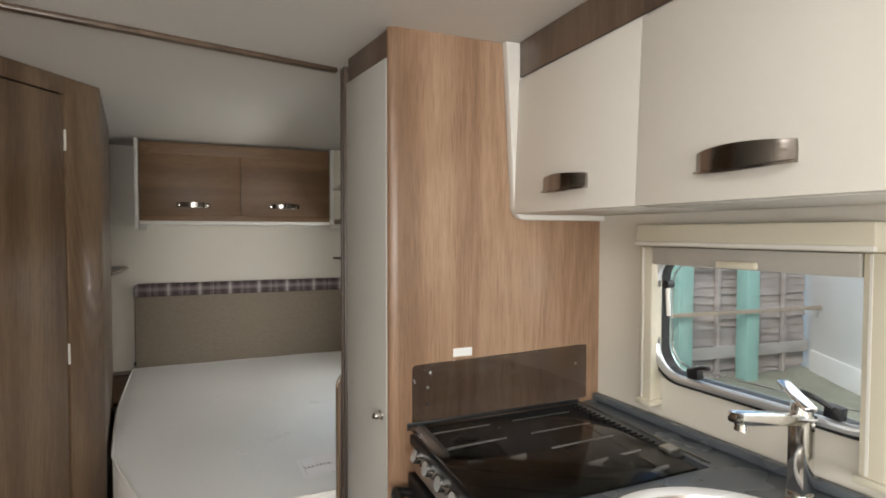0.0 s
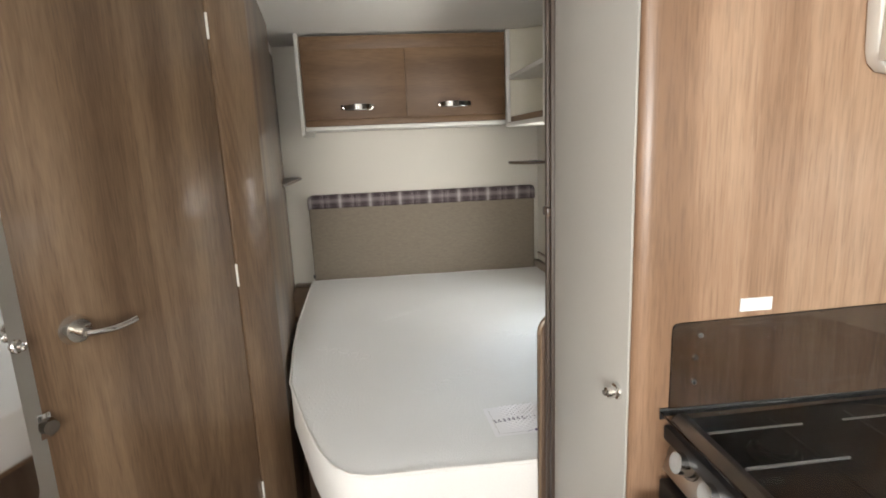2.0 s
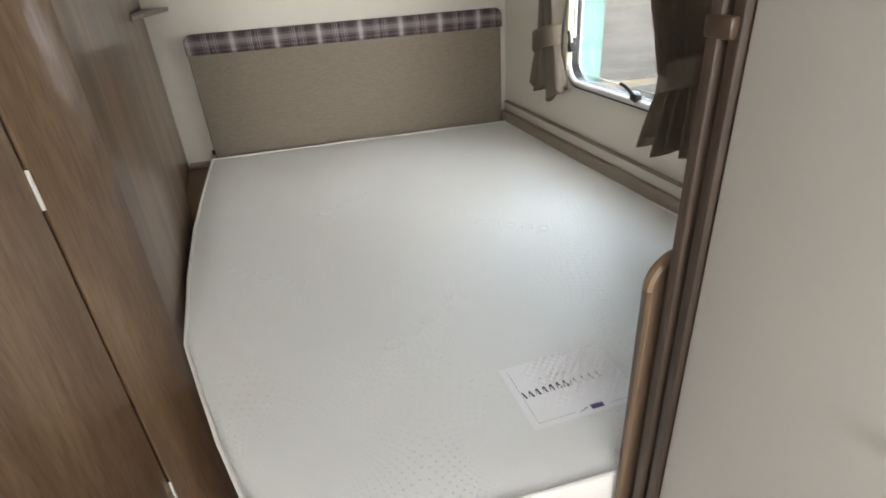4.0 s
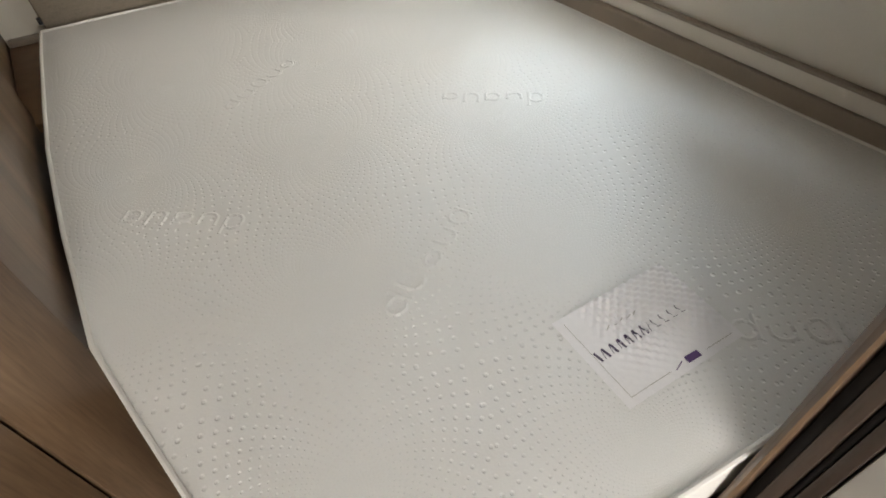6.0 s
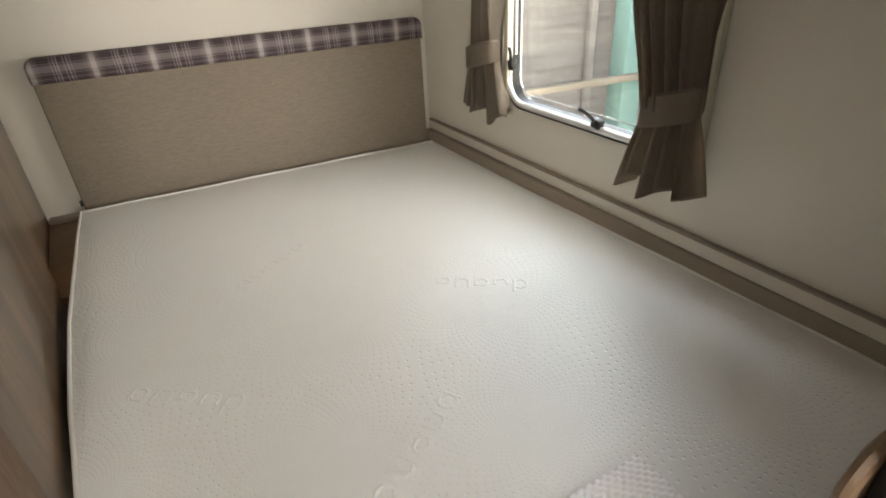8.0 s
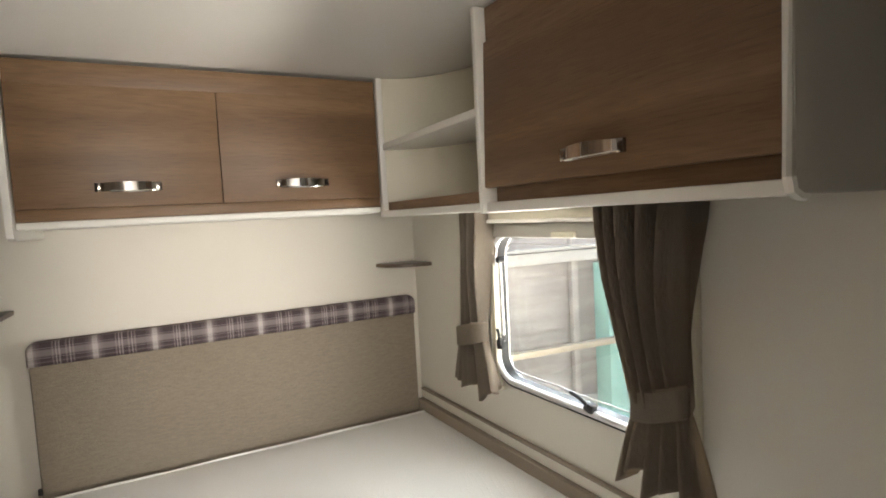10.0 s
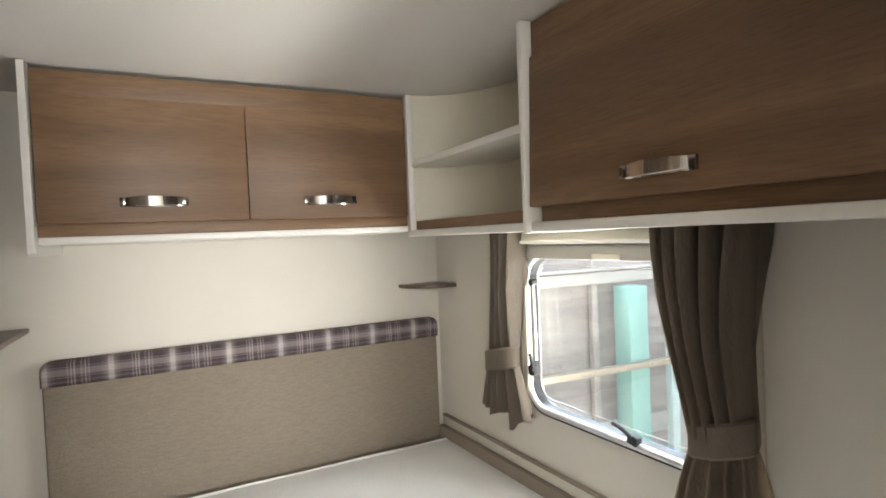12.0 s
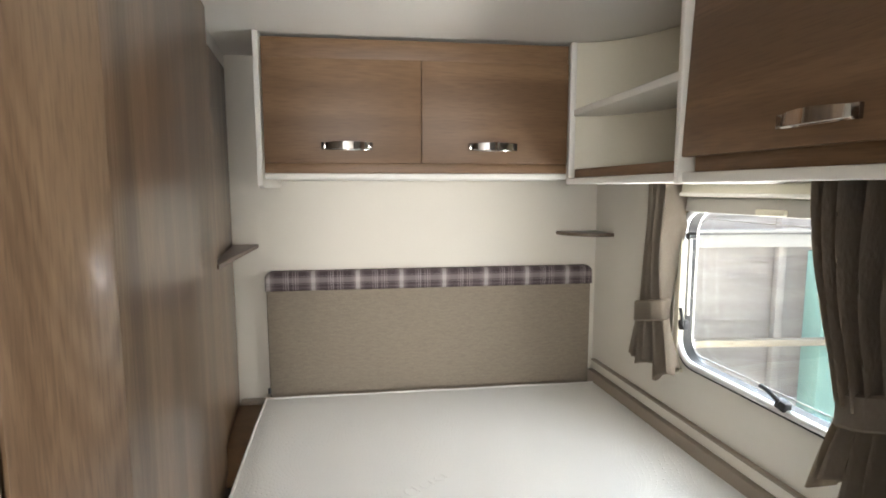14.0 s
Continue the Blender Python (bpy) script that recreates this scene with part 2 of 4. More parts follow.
def mattress_knit():
    """Ivory knit with small dimples set on crossing spirals round scattered centres, finer towards each centre."""
    m = material("ivory_dimpled_knit", (0.80, 0.80, 0.785), 0.92, vary=0.025, grain=350, bump=0.03, sheen=0.15)
    n, l = m.node_tree.nodes, m.node_tree.links

    def math_node(op, a, b=None):
        k = n.new("ShaderNodeMath")
        k.operation = op
        for i, v in enumerate((a, b)):
            if v is None:
                continue
            if isinstance(v, (int, float)):
                k.inputs[i].default_value = v
            else:
                l.new(v, k.inputs[i])
        return k.outputs[0]

    co = n.new("ShaderNodeTexCoord")
    sc = n.new("ShaderNodeMapping")
    sc.vector_type = "TEXTURE"
    sc.inputs["Location"].default_value = (0.554, 2.116, 0)
    sc.inputs["Rotation"].default_value = (0, 0, radians(-15.5))
    sc.inputs["Scale"].default_value = (0.372, 0.372, 1)
    l.new(co.outputs["Object"], sc.inputs[0])
    vor = n.new("ShaderNodeTexVoronoi")
    vor.voronoi_dimensions = "2D"
    vor.inputs["Scale"].default_value, vor.inputs["Randomness"].default_value = 1, 0.0
    l.new(sc.outputs[0], vor.inputs["Vector"])
    sub, sep = n.new("ShaderNodeVectorMath"), n.new("ShaderNodeSeparateXYZ")
    sub.operation = "SUBTRACT"
    l.new(sc.outputs[0], sub.inputs[0])
    l.new(vor.outputs["Position"], sub.inputs[1])
    l.new(sub.outputs[0], sep.inputs[0])
    ang = math_node("MULTIPLY", math_node("ARCTAN2", sep.outputs[1], sep.outputs[0]), 52)
    rad = math_node("MULTIPLY", math_node("LOGARITHM", math_node("MAXIMUM", vor.outputs["Distance"], 0.02), math.e), 52)
    a, b = math_node("COSINE", math_node("ADD", ang, rad)), math_node("COSINE", math_node("SUBTRACT", ang, rad))
    dots = math_node("MULTIPLY", math_node("ADD", a, 1.0), math_node("ADD", b, 1.0))
    rng = n.new("ShaderNodeMapRange")
    rng.interpolation_type = "SMOOTHSTEP"
    rng.inputs[1].default_value, rng.inputs[2].default_value, rng.inputs[3].default_value, rng.inputs[4].default_value = 2.5, 3.95, 1, 0
    l.new(dots, rng.inputs[0])
    b2 = n.new("ShaderNodeBump")
    b2.inputs["Strength"].default_value, b2.inputs["Distance"].default_value = 0.55, 0.0028
    l.new(rng.outputs[0], b2.inputs["Height"])
    old = [k for k in l if k.to_socket.name == "Normal" and k.to_node.type == "BSDF_PRINCIPLED"][0].from_node
    l.new(old.outputs[0], b2.inputs["Normal"])
    l.new(b2.outputs[0], n["Principled BSDF"].inputs["Normal"])
    return m


def glass(name, tint, rough=0.0, ior=1.3):
    m = bpy.data.materials.new(name)
    m.use_nodes = True
    p = m.node_tree.nodes["Principled BSDF"]
    p.inputs["Base Color"].default_value = (*tint, 1)
    p.inputs["Transmission Weight"].default_value, p.inputs["Roughness"].default_value, p.inputs["IOR"].default_value = 1, rough, ior
    return m


def veiled_acrylic():
    """Clear acrylic with a faint milky veil: a trace of translucency mixed in."""
    m = glass("clear_acrylic", (0.97, 0.99, 0.99))
    n, l = m.node_tree.nodes, m.node_tree.links
    tr, mx = n.new("ShaderNodeBsdfTranslucent"), n.new("ShaderNodeMixShader")
    tr.inputs[0].default_value = (0.9, 0.92, 0.95, 1)
    mx.inputs[0].default_value = 0.0012
    l.new(n["Principled BSDF"].outputs[0], mx.inputs[1])
    l.new(tr.outputs[0], mx.inputs[2])
    l.new(mx.outputs[0], n["Material Output"].inputs[0])
    return m


curtain_cloth, knit, acrylic = fabric_curtain(), mattress_knit(), veiled_acrylic()
smoked = glass("smoked_splash_panel", (0.56, 0.555, 0.55), 0.03, 1.55)
mirror_mat = material("mirror_silver", (0.88, 0.88, 0.88), 0.02, 1.0, vary=0.0, bump=0.0)


def plaid():
    """Woven check in plum, grey and off-white, 174 mm repeat along the trim."""
    m = bpy.data.materials.new("plaid_trim_cloth")
    m.use_nodes = True
    n, l = m.node_tree.nodes, m.node_tree.links
    p = n["Principled BSDF"]
    p.inputs["Roughness"].default_value = 0.95
    co, sep = n.new("ShaderNodeTexCoord"), n.new("ShaderNodeSeparateXYZ")
    l.new(co.outputs["Object"], sep.inputs[0])

    def stripes(axis, period, stops, shift):
        o, d, f = n.new("ShaderNodeMath"), n.new("ShaderNodeMath"), n.new("ShaderNodeMath")
        d.operation, f.operation = "DIVIDE", "FRACT"
        d.inputs[1].default_value = period
        o.inputs[1].default_value = shift
        l.new(sep.outputs[axis], o.inputs[0])
        l.new(o.outputs[0], d.inputs[0])
        l.new(d.outputs[0], f.inputs[0])
        r = n.new("ShaderNodeValToRGB")
        r.color_ramp.interpolation = "CONSTANT"
        e = r.color_ramp.elements
        e[0].position, e[0].color = 0, (*stops[0][1], 1)
        e[1].position, e[1].color = stops[1][0], (*stops[1][1], 1)
        for pos, colour in stops[2:]:
            e.new(pos).color = (*colour, 1)
        l.new(f.outputs[0], r.inputs[0])
        return r

    plum, grey, pale, mid, soft = (0.070, 0.050, 0.055), (0.13, 0.105, 0.108), (0.60, 0.55, 0.53), (0.22, 0.18, 0.18), (0.36, 0.31, 0.31)
    dark = (0.035, 0.024, 0.028)
    a = stripes("X", 0.174, [(0, plum), (0.05, mid), (0.08, plum), (0.11, soft), (0.135, plum), (0.16, mid), (0.19, plum), (0.37, grey), (0.42, mid), (0.455, soft), (0.475, pale), (0.555, soft), (0.575, mid), (0.61, grey), (0.66, plum), (0.84, mid), (0.87, plum), (0.895, soft), (0.92, plum), (0.945, soft), (0.97, plum)], 0.172)
    b = stripes("Z", 0.090, [(0, plum), (0.16, mid), (0.19, plum), (0.27, dark), (0.31, soft), (0.335, dark), (0.36, mid), (0.40, soft), (0.60, mid), (0.64, dark), (0.665, soft), (0.69, dark), (0.73, plum), (0.86, mid), (0.89, plum)], -1.038)
    mx = n.new("ShaderNodeMix")
    mx.data_type = "RGBA"
    mx.inputs[0].default_value = 0.45
    l.new(a.outputs[0], mx.inputs["A"])
    l.new(b.outputs[0], mx.inputs["B"])
    l.new(mx.outputs["Result"], p.inputs["Base Color"])
    nz, bp = n.new("ShaderNodeTexNoise"), n.new("ShaderNodeBump")
    nz.inputs["Scale"].default_value = 500
    bp.inputs["Strength"].default_value, bp.inputs["Distance"].default_value = 0.4, 0.001
    l.new(nz.outputs["Fac"], bp.inputs["Height"])
    l.new(bp.outputs[0], p.inputs["Normal"])
    return m


plaid_cloth = plaid()


# ---- builders ----
def add_box(bm, x0, x1, y0, y1, z0, z1, bevel=0.0, m=None, segments=2):
    t = bmesh.new()
    bmesh.ops.create_cube(t, size=1, matrix=Matrix.Translation(((x0 + x1) / 2, (y0 + y1) / 2, (z0 + z1) / 2)) @ Matrix.Diagonal((x1 - x0, y1 - y0, z1 - z0, 1)))
    if bevel:
        bmesh.ops.bevel(t, geom=t.edges[:], offset=bevel, segments=segments, affect="EDGES", profile=0.5)
    return absorb(bm, t, m)


def absorb(bm, t, m=None):
    if m is not None:
        bmesh.ops.transform(t, matrix=m, verts=t.verts)
    data = bpy.data.meshes.new("tmp")
    t.to_mesh(data)
    t.free()
    bm.from_mesh(data)
    bpy.data.meshes.remove(data)
    return bm


def box(x0, x1, y0, y1, z0, z1, bevel=0.0, m=None, segments=2):
    return add_box(bmesh.new(), x0, x1, y0, y1, z0, z1, bevel, m, segments)


def rod(a, b, r0, r1=None, sides=16, bm=None):
    """A round bar from a to b."""
    bm = bm or bmesh.new()
    a, b = Vector(a), Vector(b)
    t = bmesh.new()
    bmesh.ops.create_cone(t, cap_ends=True, segments=sides, radius1=r0, radius2=r0 if r1 is None else r1, depth=(b - a).length)
    return absorb(bm, t, Matrix.Translation((a + b) / 2) @ (b - a).to_track_quat("Z", "Y").to_matrix().to_4x4())


def turned_rod(a, b, profile, sides=28):
    """A turned knob along the line from a to b, from (share of the length, radius) pairs."""
    a, b = Vector(a), Vector(b)
    q = (b - a).to_track_quat("Z", "Y")
    bm = bmesh.new()
    rows = [[bm.verts.new(a.lerp(b, u) + q @ Vector((r * math.cos(2 * math.pi * k / sides), r * math.sin(2 * math.pi * k / sides), 0))) for k in range(sides)] for u, r in profile]
    for p, r in zip(rows, rows[1:]):
        for k in range(sides):
            bm.faces.new((p[k], p[(k + 1) % sides], r[(k + 1) % sides], r[k]))
    bm.faces.new(rows[0])
    bm.faces.new(rows[-1][::-1])
    bmesh.ops.recalc_face_normals(bm, faces=bm.faces[:])
    return bm


def prism(outline, z0, z1, bevel=0.0, m=None, bm=None, segments=3):
    """An outline in plan, raised from z0 to z1."""
    bm = bm or bmesh.new()
    t = bmesh.new()
    f = t.faces.new([t.verts.new((x, y, z0)) for x, y in outline])
    top = bmesh.ops.extrude_face_region(t, geom=[f])
    bmesh.ops.translate(t, verts=[v for v in top["geom"] if isinstance(v, bmesh.types.BMVert)], vec=(0, 0, z1 - z0))
    bmesh.ops.recalc_face_normals(t, faces=t.faces[:])
    if bevel:
        bmesh.ops.bevel(t, geom=[e for e in t.edges if abs(e.verts[0].co.z - e.verts[1].co.z) < 1e-5], offset=bevel, segments=segments, affect="EDGES", profile=0.5)
    return absorb(bm, t, m)


def rounded(w0, w1, h0, h1, r, steps=8):
    """A rectangle with round corners, as a closed list of points."""
    pts = []
    for cx, cy, a0 in ((w1 - r, h1 - r, 0), (w0 + r, h1 - r, 90), (w0 + r, h0 + r, 180), (w1 - r, h0 + r, 270)):
        for k in range(steps + 1):
            a = radians(a0 + 90 * k / steps)
            pts.append((cx + r * math.cos(a), cy + r * math.sin(a)))
    return pts


def ring(outer, inner, d0, d1, m=None):
    """A flat frame between two closed outlines with the same number of points, from depth d0 to d1 along x; outlines lie in y and z."""
    bm = bmesh.new()
    n = len(outer)
    rows = [[bm.verts.new((d, p[0], p[1])) for p in o] for o, d in ((outer, d0), (outer, d1), (inner, d1), (inner, d0))]
    for k in range(4):
        a, b = rows[k], rows[(k + 1) % 4]
        for i in range(n):
            bm.faces.new((a[i], a[(i + 1) % n], b[(i + 1) % n], b[i]))
    bmesh.ops.recalc_face_normals(bm, faces=bm.faces[:])
    if m is not None:
        bmesh.ops.transform(bm, matrix=m, verts=bm.verts)
    return bm


def tube(points, radius, sides=8, closed=False, m=None):
    """A round cord along a line of points."""
    bm = bmesh.new()
    pts = [Vector(p) for p in points]
    rows = []
    n = len(pts)
    for i, p in enumerate(pts):
        d = (pts[(i + 1) % n] - pts[i - 1]) if closed else (pts[min(i + 1, n - 1)] - pts[max(i - 1, 0)])
        q = d.to_track_quat("Z", "Y")
        rows.append([bm.verts.new(p + q @ Vector((radius * math.cos(2 * math.pi * k / sides), radius * math.sin(2 * math.pi * k / sides), 0))) for k in range(sides)])
    for i in range(n if closed else n - 1):
        a, b = rows[i], rows[(i + 1) % n]
        for k in range(sides):
            bm.faces.new((a[k], a[(k + 1) % sides], b[(k + 1) % sides], b[k]))
    if not closed:
        bm.faces.new(rows[0])
        bm.faces.new(rows[-1][::-1])
    bmesh.ops.recalc_face_normals(bm, faces=bm.faces[:])
    if m is not None:
        bmesh.ops.transform(bm, matrix=m, verts=bm.verts)
    return bm


def mesh_object(name, bm, mat, smooth=True):
    data = bpy.data.meshes.new(name)
    bm.to_mesh(data)
    bm.free()
    data.materials.append(mat)
    if smooth:
        for poly in data.polygons:
            poly.use_smooth = True
        data.set_sharp_from_angle(angle=radians(35))
    return new(name, data)


def thing(name, base, label, category, group="", kind=""):
    """An empty at the base of a thing, to hold its parts."""
    ob = new(name)
    ob.empty_display_size = 0.05
    ob.location = base
    return tagged(ob, label, category, group, kind)


def part(name, bm, mat, parent, label="", smooth=True):
    """One mesh under a thing or part; the shape is given in the world's metres."""
    ob = mesh_object(name, bm, mat, smooth)
    ob.parent = parent
    if parent.parent is None:
        ob.matrix_parent_inverse = Matrix.Translation(parent.location).inverted()
    if label:
        ob["label"] = label
    return ob


def solid(name, bm, mat, label, category, group="", kind="", smooth=True):
    return tagged(mesh_object(name, bm, mat, smooth), label, category, group, kind)


def setting(name, bm, mat, label, category="", smooth=True):
    return tagged(mesh_object(name, bm, mat, smooth), label, category or name.split("_")[0], kind="structure")


def wall_with_hole(x0, x1, y0, y1, z0, z1, holes, m=None):
    """A slab along y, with rectangular openings (y0, y1, z0, z1)."""
    bm = bmesh.new()
    at = y0
    for a, b, c, d in sorted(holes):
        add_box(bm, x0, x1, at, a, z0, z1, m=m)
        add_box(bm, x0, x1, a, b, z0, c, m=m)
        add_box(bm, x0, x1, a, b, d, z1, m=m)
        at = b
    return add_box(bm, x0, x1, at, y1, z0, z1, m=m)


# ---- the shell ----
CEIL, REAR, FRONT, LEFT = 1.945, 3.73, -2.62, -1.02
SKEW = 3.8
RW = Matrix.Translation((1.262, 1.36, 0)) @ Matrix.Rotation(radians(SKEW), 4, "Z")


def on_wall(y):
    """The inner face of the window wall at this y."""
    return 1.262 - (y - 1.36) * math.tan(radians(SKEW))


setting("floor", box(-1.1, 1.5, -2.7, 3.8, -0.05, 0.0), floor_oak, "brown wood-effect vinyl floor of a caravan")
setting("ceiling", box(-1.1, 1.5, -2.7, 3.8, CEIL, CEIL + 0.05), ceiling_white, "smooth off-white caravan ceiling board")
bw, kw = (2.43 - 1.36, 3.135 - 1.36, 0.885, 1.385), (0.60 - 1.36, 1.135 - 1.36, 1.06, 1.39)
setting("wall_windows", wall_with_hole(0, 0.045, -4.0, 2.42, -0.05, CEIL, [kw, bw], RW), cream, "cream wall board of the window side")
setting("wall_rear", box(-1.1, 1.3, REAR, REAR + 0.045, -0.05, CEIL), cream, "cream wall board behind the bed head")
setting("wall_left", wall_with_hole(LEFT - 0.045, LEFT, -2.7, 3.8, -0.05, CEIL, [(-1.35, -0.45, 1.0, 1.6)]), cream, "cream wall board of the entrance side")
fr = bmesh.new()
for a in ((-1.1, 1.5, -0.05, 0.9), (-1.1, 1.5, 1.68, CEIL), (-1.1, -0.8, 0.9, 1.68), (1.0, 1.5, 0.9, 1.68)):
    add_box(fr, a[0], a[1], FRONT - 0.045, FRONT, a[2], a[3])
setting("wall_front", fr, cream, "cream front wall with one wide window")

# corners of the washroom walls in plan: bed side, door side
WA, WB = Vector((-0.178, 2.31)), Vector((-0.60, 1.672))


def wall_between(a, b, z0, z1, thick, bevel=0.0):
    """An upright board whose visible face runs from a to b; it is thick to the left of that way."""
    d = b - a
    m = Matrix.Translation((a.x, a.y, 0)) @ Matrix.Rotation(math.atan2(d.y, d.x), 4, "Z")
    return box(0, d.length, 0, thick, z0, z1, bevel, m), m


def doorway():
    """The slanting wall with the washroom door: jambs, head and the door leaf."""
    d = (WA - WB).normalized()
    length = (WA - WB).length
    m = Matrix.Translation((WB.x, WB.y, 0)) @ Matrix.Rotation(math.atan2(d.y, d.x), 4, "Z")
    s0, s1, head = 0.012, 0.620, 1.882
    bm = box(s1 + 0.0045, length, -0.001, 0.03, 0.0, CEIL, 0.004, m)
    add_box(bm, -0.05, s1 + 0.0045, -0.001, 0.03, head + 0.0045, CEIL, 0.002, m)
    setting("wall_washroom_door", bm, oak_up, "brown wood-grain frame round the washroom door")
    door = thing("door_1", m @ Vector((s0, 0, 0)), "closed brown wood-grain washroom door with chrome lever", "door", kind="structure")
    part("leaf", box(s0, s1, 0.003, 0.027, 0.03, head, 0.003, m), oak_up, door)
    for z in (1.02, 1.735, 0.28):
        part("hinge", box(s1 - 0.001, s1 + 0.004, -0.003, 0.004, z - 0.035, z + 0.035, 0.0015, m), white_edge, door, "pale hinge plate")
    # lever handle on a round rose
    hs, hz = 0.158, 1.005
    rose = part("rose", rod(m @ Vector((hs, 0.002, hz)), m @ Vector((hs, -0.016, hz)), 0.036, 0.027, 32), chrome, door, "round chrome rose")
    lever = rod(m @ Vector((hs, -0.010, hz)), m @ Vector((hs, -0.045, hz)), 0.011, 0.010, 20)
    lev = [(hs + 0.115 * k / 8, -0.042 - 0.008 * math.sin(math.pi * k / 8), hz - 0.004 - 0.004 * math.sin(math.pi * k / 8)) for k in range(9)]
    absorb(lever, tube([m @ Vector(p) for p in lev], 0.0085, 12))
    part("lever", lever, chrome, door, "chrome lever")
    # turn latch near the lock edge
    latch = part("latch_plate", box(0.045, 0.075, -0.006, 0.002, 0.785, 0.845, 0.003, m), chrome, door, "chrome latch plate")
    part("latch_knob", rod(m @ Vector((0.064, -0.004, 0.815)), m @ Vector((0.064, -0.026, 0.815)), 0.019, 0.016, 22), dark_steel, door, "round dark metal latch knob")


doorway()
# the bed-side washroom wall, and the panel set back behind its end
WM_ = Vector((-0.296, 3.175))
bm, m_ = wall_between(WA, WM_, 0, CEIL, 0.03, 0.003)
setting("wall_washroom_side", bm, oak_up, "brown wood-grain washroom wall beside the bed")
bm, m_ = wall_between(Vector((-0.322, 3.12)), Vector((-0.396, REAR + 0.01)), 0, CEIL - 0.05, 0.03)
setting("wall_washroom_end", bm, oak_up, "brown wood-grain panel beside the bed head")
bm, m_ = wall_between(Vector((-0.322, 3.12)), Vector((-0.396, REAR + 0.01)), CEIL - 0.048, CEIL, 0.03)
setting("trim_coving", bm, ceiling_white, "off-white coving above the washroom panel", "trim")

# ceiling rail of the sliding door between kitchen and bedroom
RA, RB = Vector((0.56, 1.742)), Vector((-0.62, 1.470))
bm, m_ = wall_between(RB, RA, CEIL - 0.014, CEIL, 0.026, 0.004)
setting("trim_ceiling_rail", bm, oak_edge, "thin brown rail across the ceiling", "trim")


# ---- handles ----
def bow_handle(parent, centre, along, out, width=0.150, height=0.030, mat=None):
    """A flat bowed pull: a curved strip that stands off the door at its middle; dark blocks stand for the shade at
    chrome ends.
    """
    bm = bmesh.new()
    c, a, o = Vector(centre), Vector(along).normalized(), Vector(out).normalized()
    n, rows = 14, []
    for k in range(n + 1):
        u = k / n
        off = 0.006 + 0.022 * math.sin(math.pi * u) ** 0.7
        hh = height * (0.72 + 0.28 * math.sin(math.pi * (0.06 + 0.88 * u)))
        p = c + a * (width * (u - 0.5)) + o * off
        rows.append([bm.verts.new(p + Vector((0, 0, z)) + o * d) for z, d in ((-hh / 2 + 0.0045, 0), (hh / 2, -0.001), (hh / 2, -0.005), (-hh / 2 + 0.004, -0.009), (-hh / 2, -0.009), (-hh / 2 - 0.001, 0.006), (-hh / 2 + 0.002, 0.007))])
    for i in range(n):
        for k in range(7):
            bm.faces.new((rows[i][k], rows[i][(k + 1) % 7], rows[i + 1][(k + 1) % 7], rows[i + 1][k]))
    bm.faces.new(rows[0])
    bm.faces.new(rows[-1][::-1])
    bmesh.ops.recalc_face_normals(bm, faces=bm.faces[:])
    h = part("handle", bm, mat or chrome, parent, "bowed chrome handle")
    if mat is None:
        m = Matrix(((a.x, o.x, 0, c.x), (a.y, o.y, 0, c.y), (0, 0, 1, c.z), (0, 0, 0, 1)))
        # dark blocks at both ends imitate the shade where the strip meets the door
        for s in (-1, 1):
            e = s * (width / 2 - 0.002)
            part("handle_end_shade", box(e - 0.011, e + 0.011, 0.0, 0.009, -height * 0.40, height * 0.42, 0.001, m), dark_steel, parent, "dark block standing for the shade at the handle's end")
    return h


# ---- rear lockers over the bed head ----
def rear_locker():
    y, z0, z1 = 3.40, 1.49, 1.94
    lk = thing("overhead_locker", (0.32, 3.56, 1.47), "brown wood-grain two-door overhead locker above the bed head", "locker", "bedroom lockers")
    part("carcass", box(-0.197, 0.843, y + 0.030, REAR, 1.472, CEIL - 0.016, 0.002), white_edge, lk, "off-white carcass")
    part("inner_board", box(-0.196, 0.842, y + 0.019, y + 0.029, 1.494, CEIL - 0.016, 0.001), oak_edge, lk)
    part("top_fascia", box(-0.197, 0.843, y + 0.006, y + 0.018, 1.868, 1.933, 0.001), oak_along, lk)
    part("bottom_fascia", box(-0.197, 0.843, y + 0.006, y + 0.018, 1.494, 1.527, 0.001), oak_along, lk)
    for x0, x1, hx in ((-0.194, 0.3236, 0.075), (0.3254, 0.840, 0.572)):
        d = part("door", box(x0, x1, y - 0.008, y + 0.008, 1.527, 1.866, 0.002), oak_along, lk)
        bow_handle(d, (hx, y - 0.008, 1.583), (1, 0, 0), (0, -1, 0))
    end = prism([(y - 0.028, 1.47), (y - 0.022, 1.452), (y - 0.006, 1.445), (REAR, 1.445), (REAR, CEIL - 0.003), (y - 0.028, CEIL - 0.003)], 0, 0.016, m=Matrix(((0, 0, 1, -0.214), (1, 0, 0, 0), (0, 1, 0, 0), (0, 0, 0, 1))))
    part("end_panel", end, white_edge, lk, "white end panel with a rounded lower corner")
    part("base_board", box(-0.197, 0.843, y + 0.0, y + 0.06, 1.474, 1.493, 0.003), white_edge, lk)


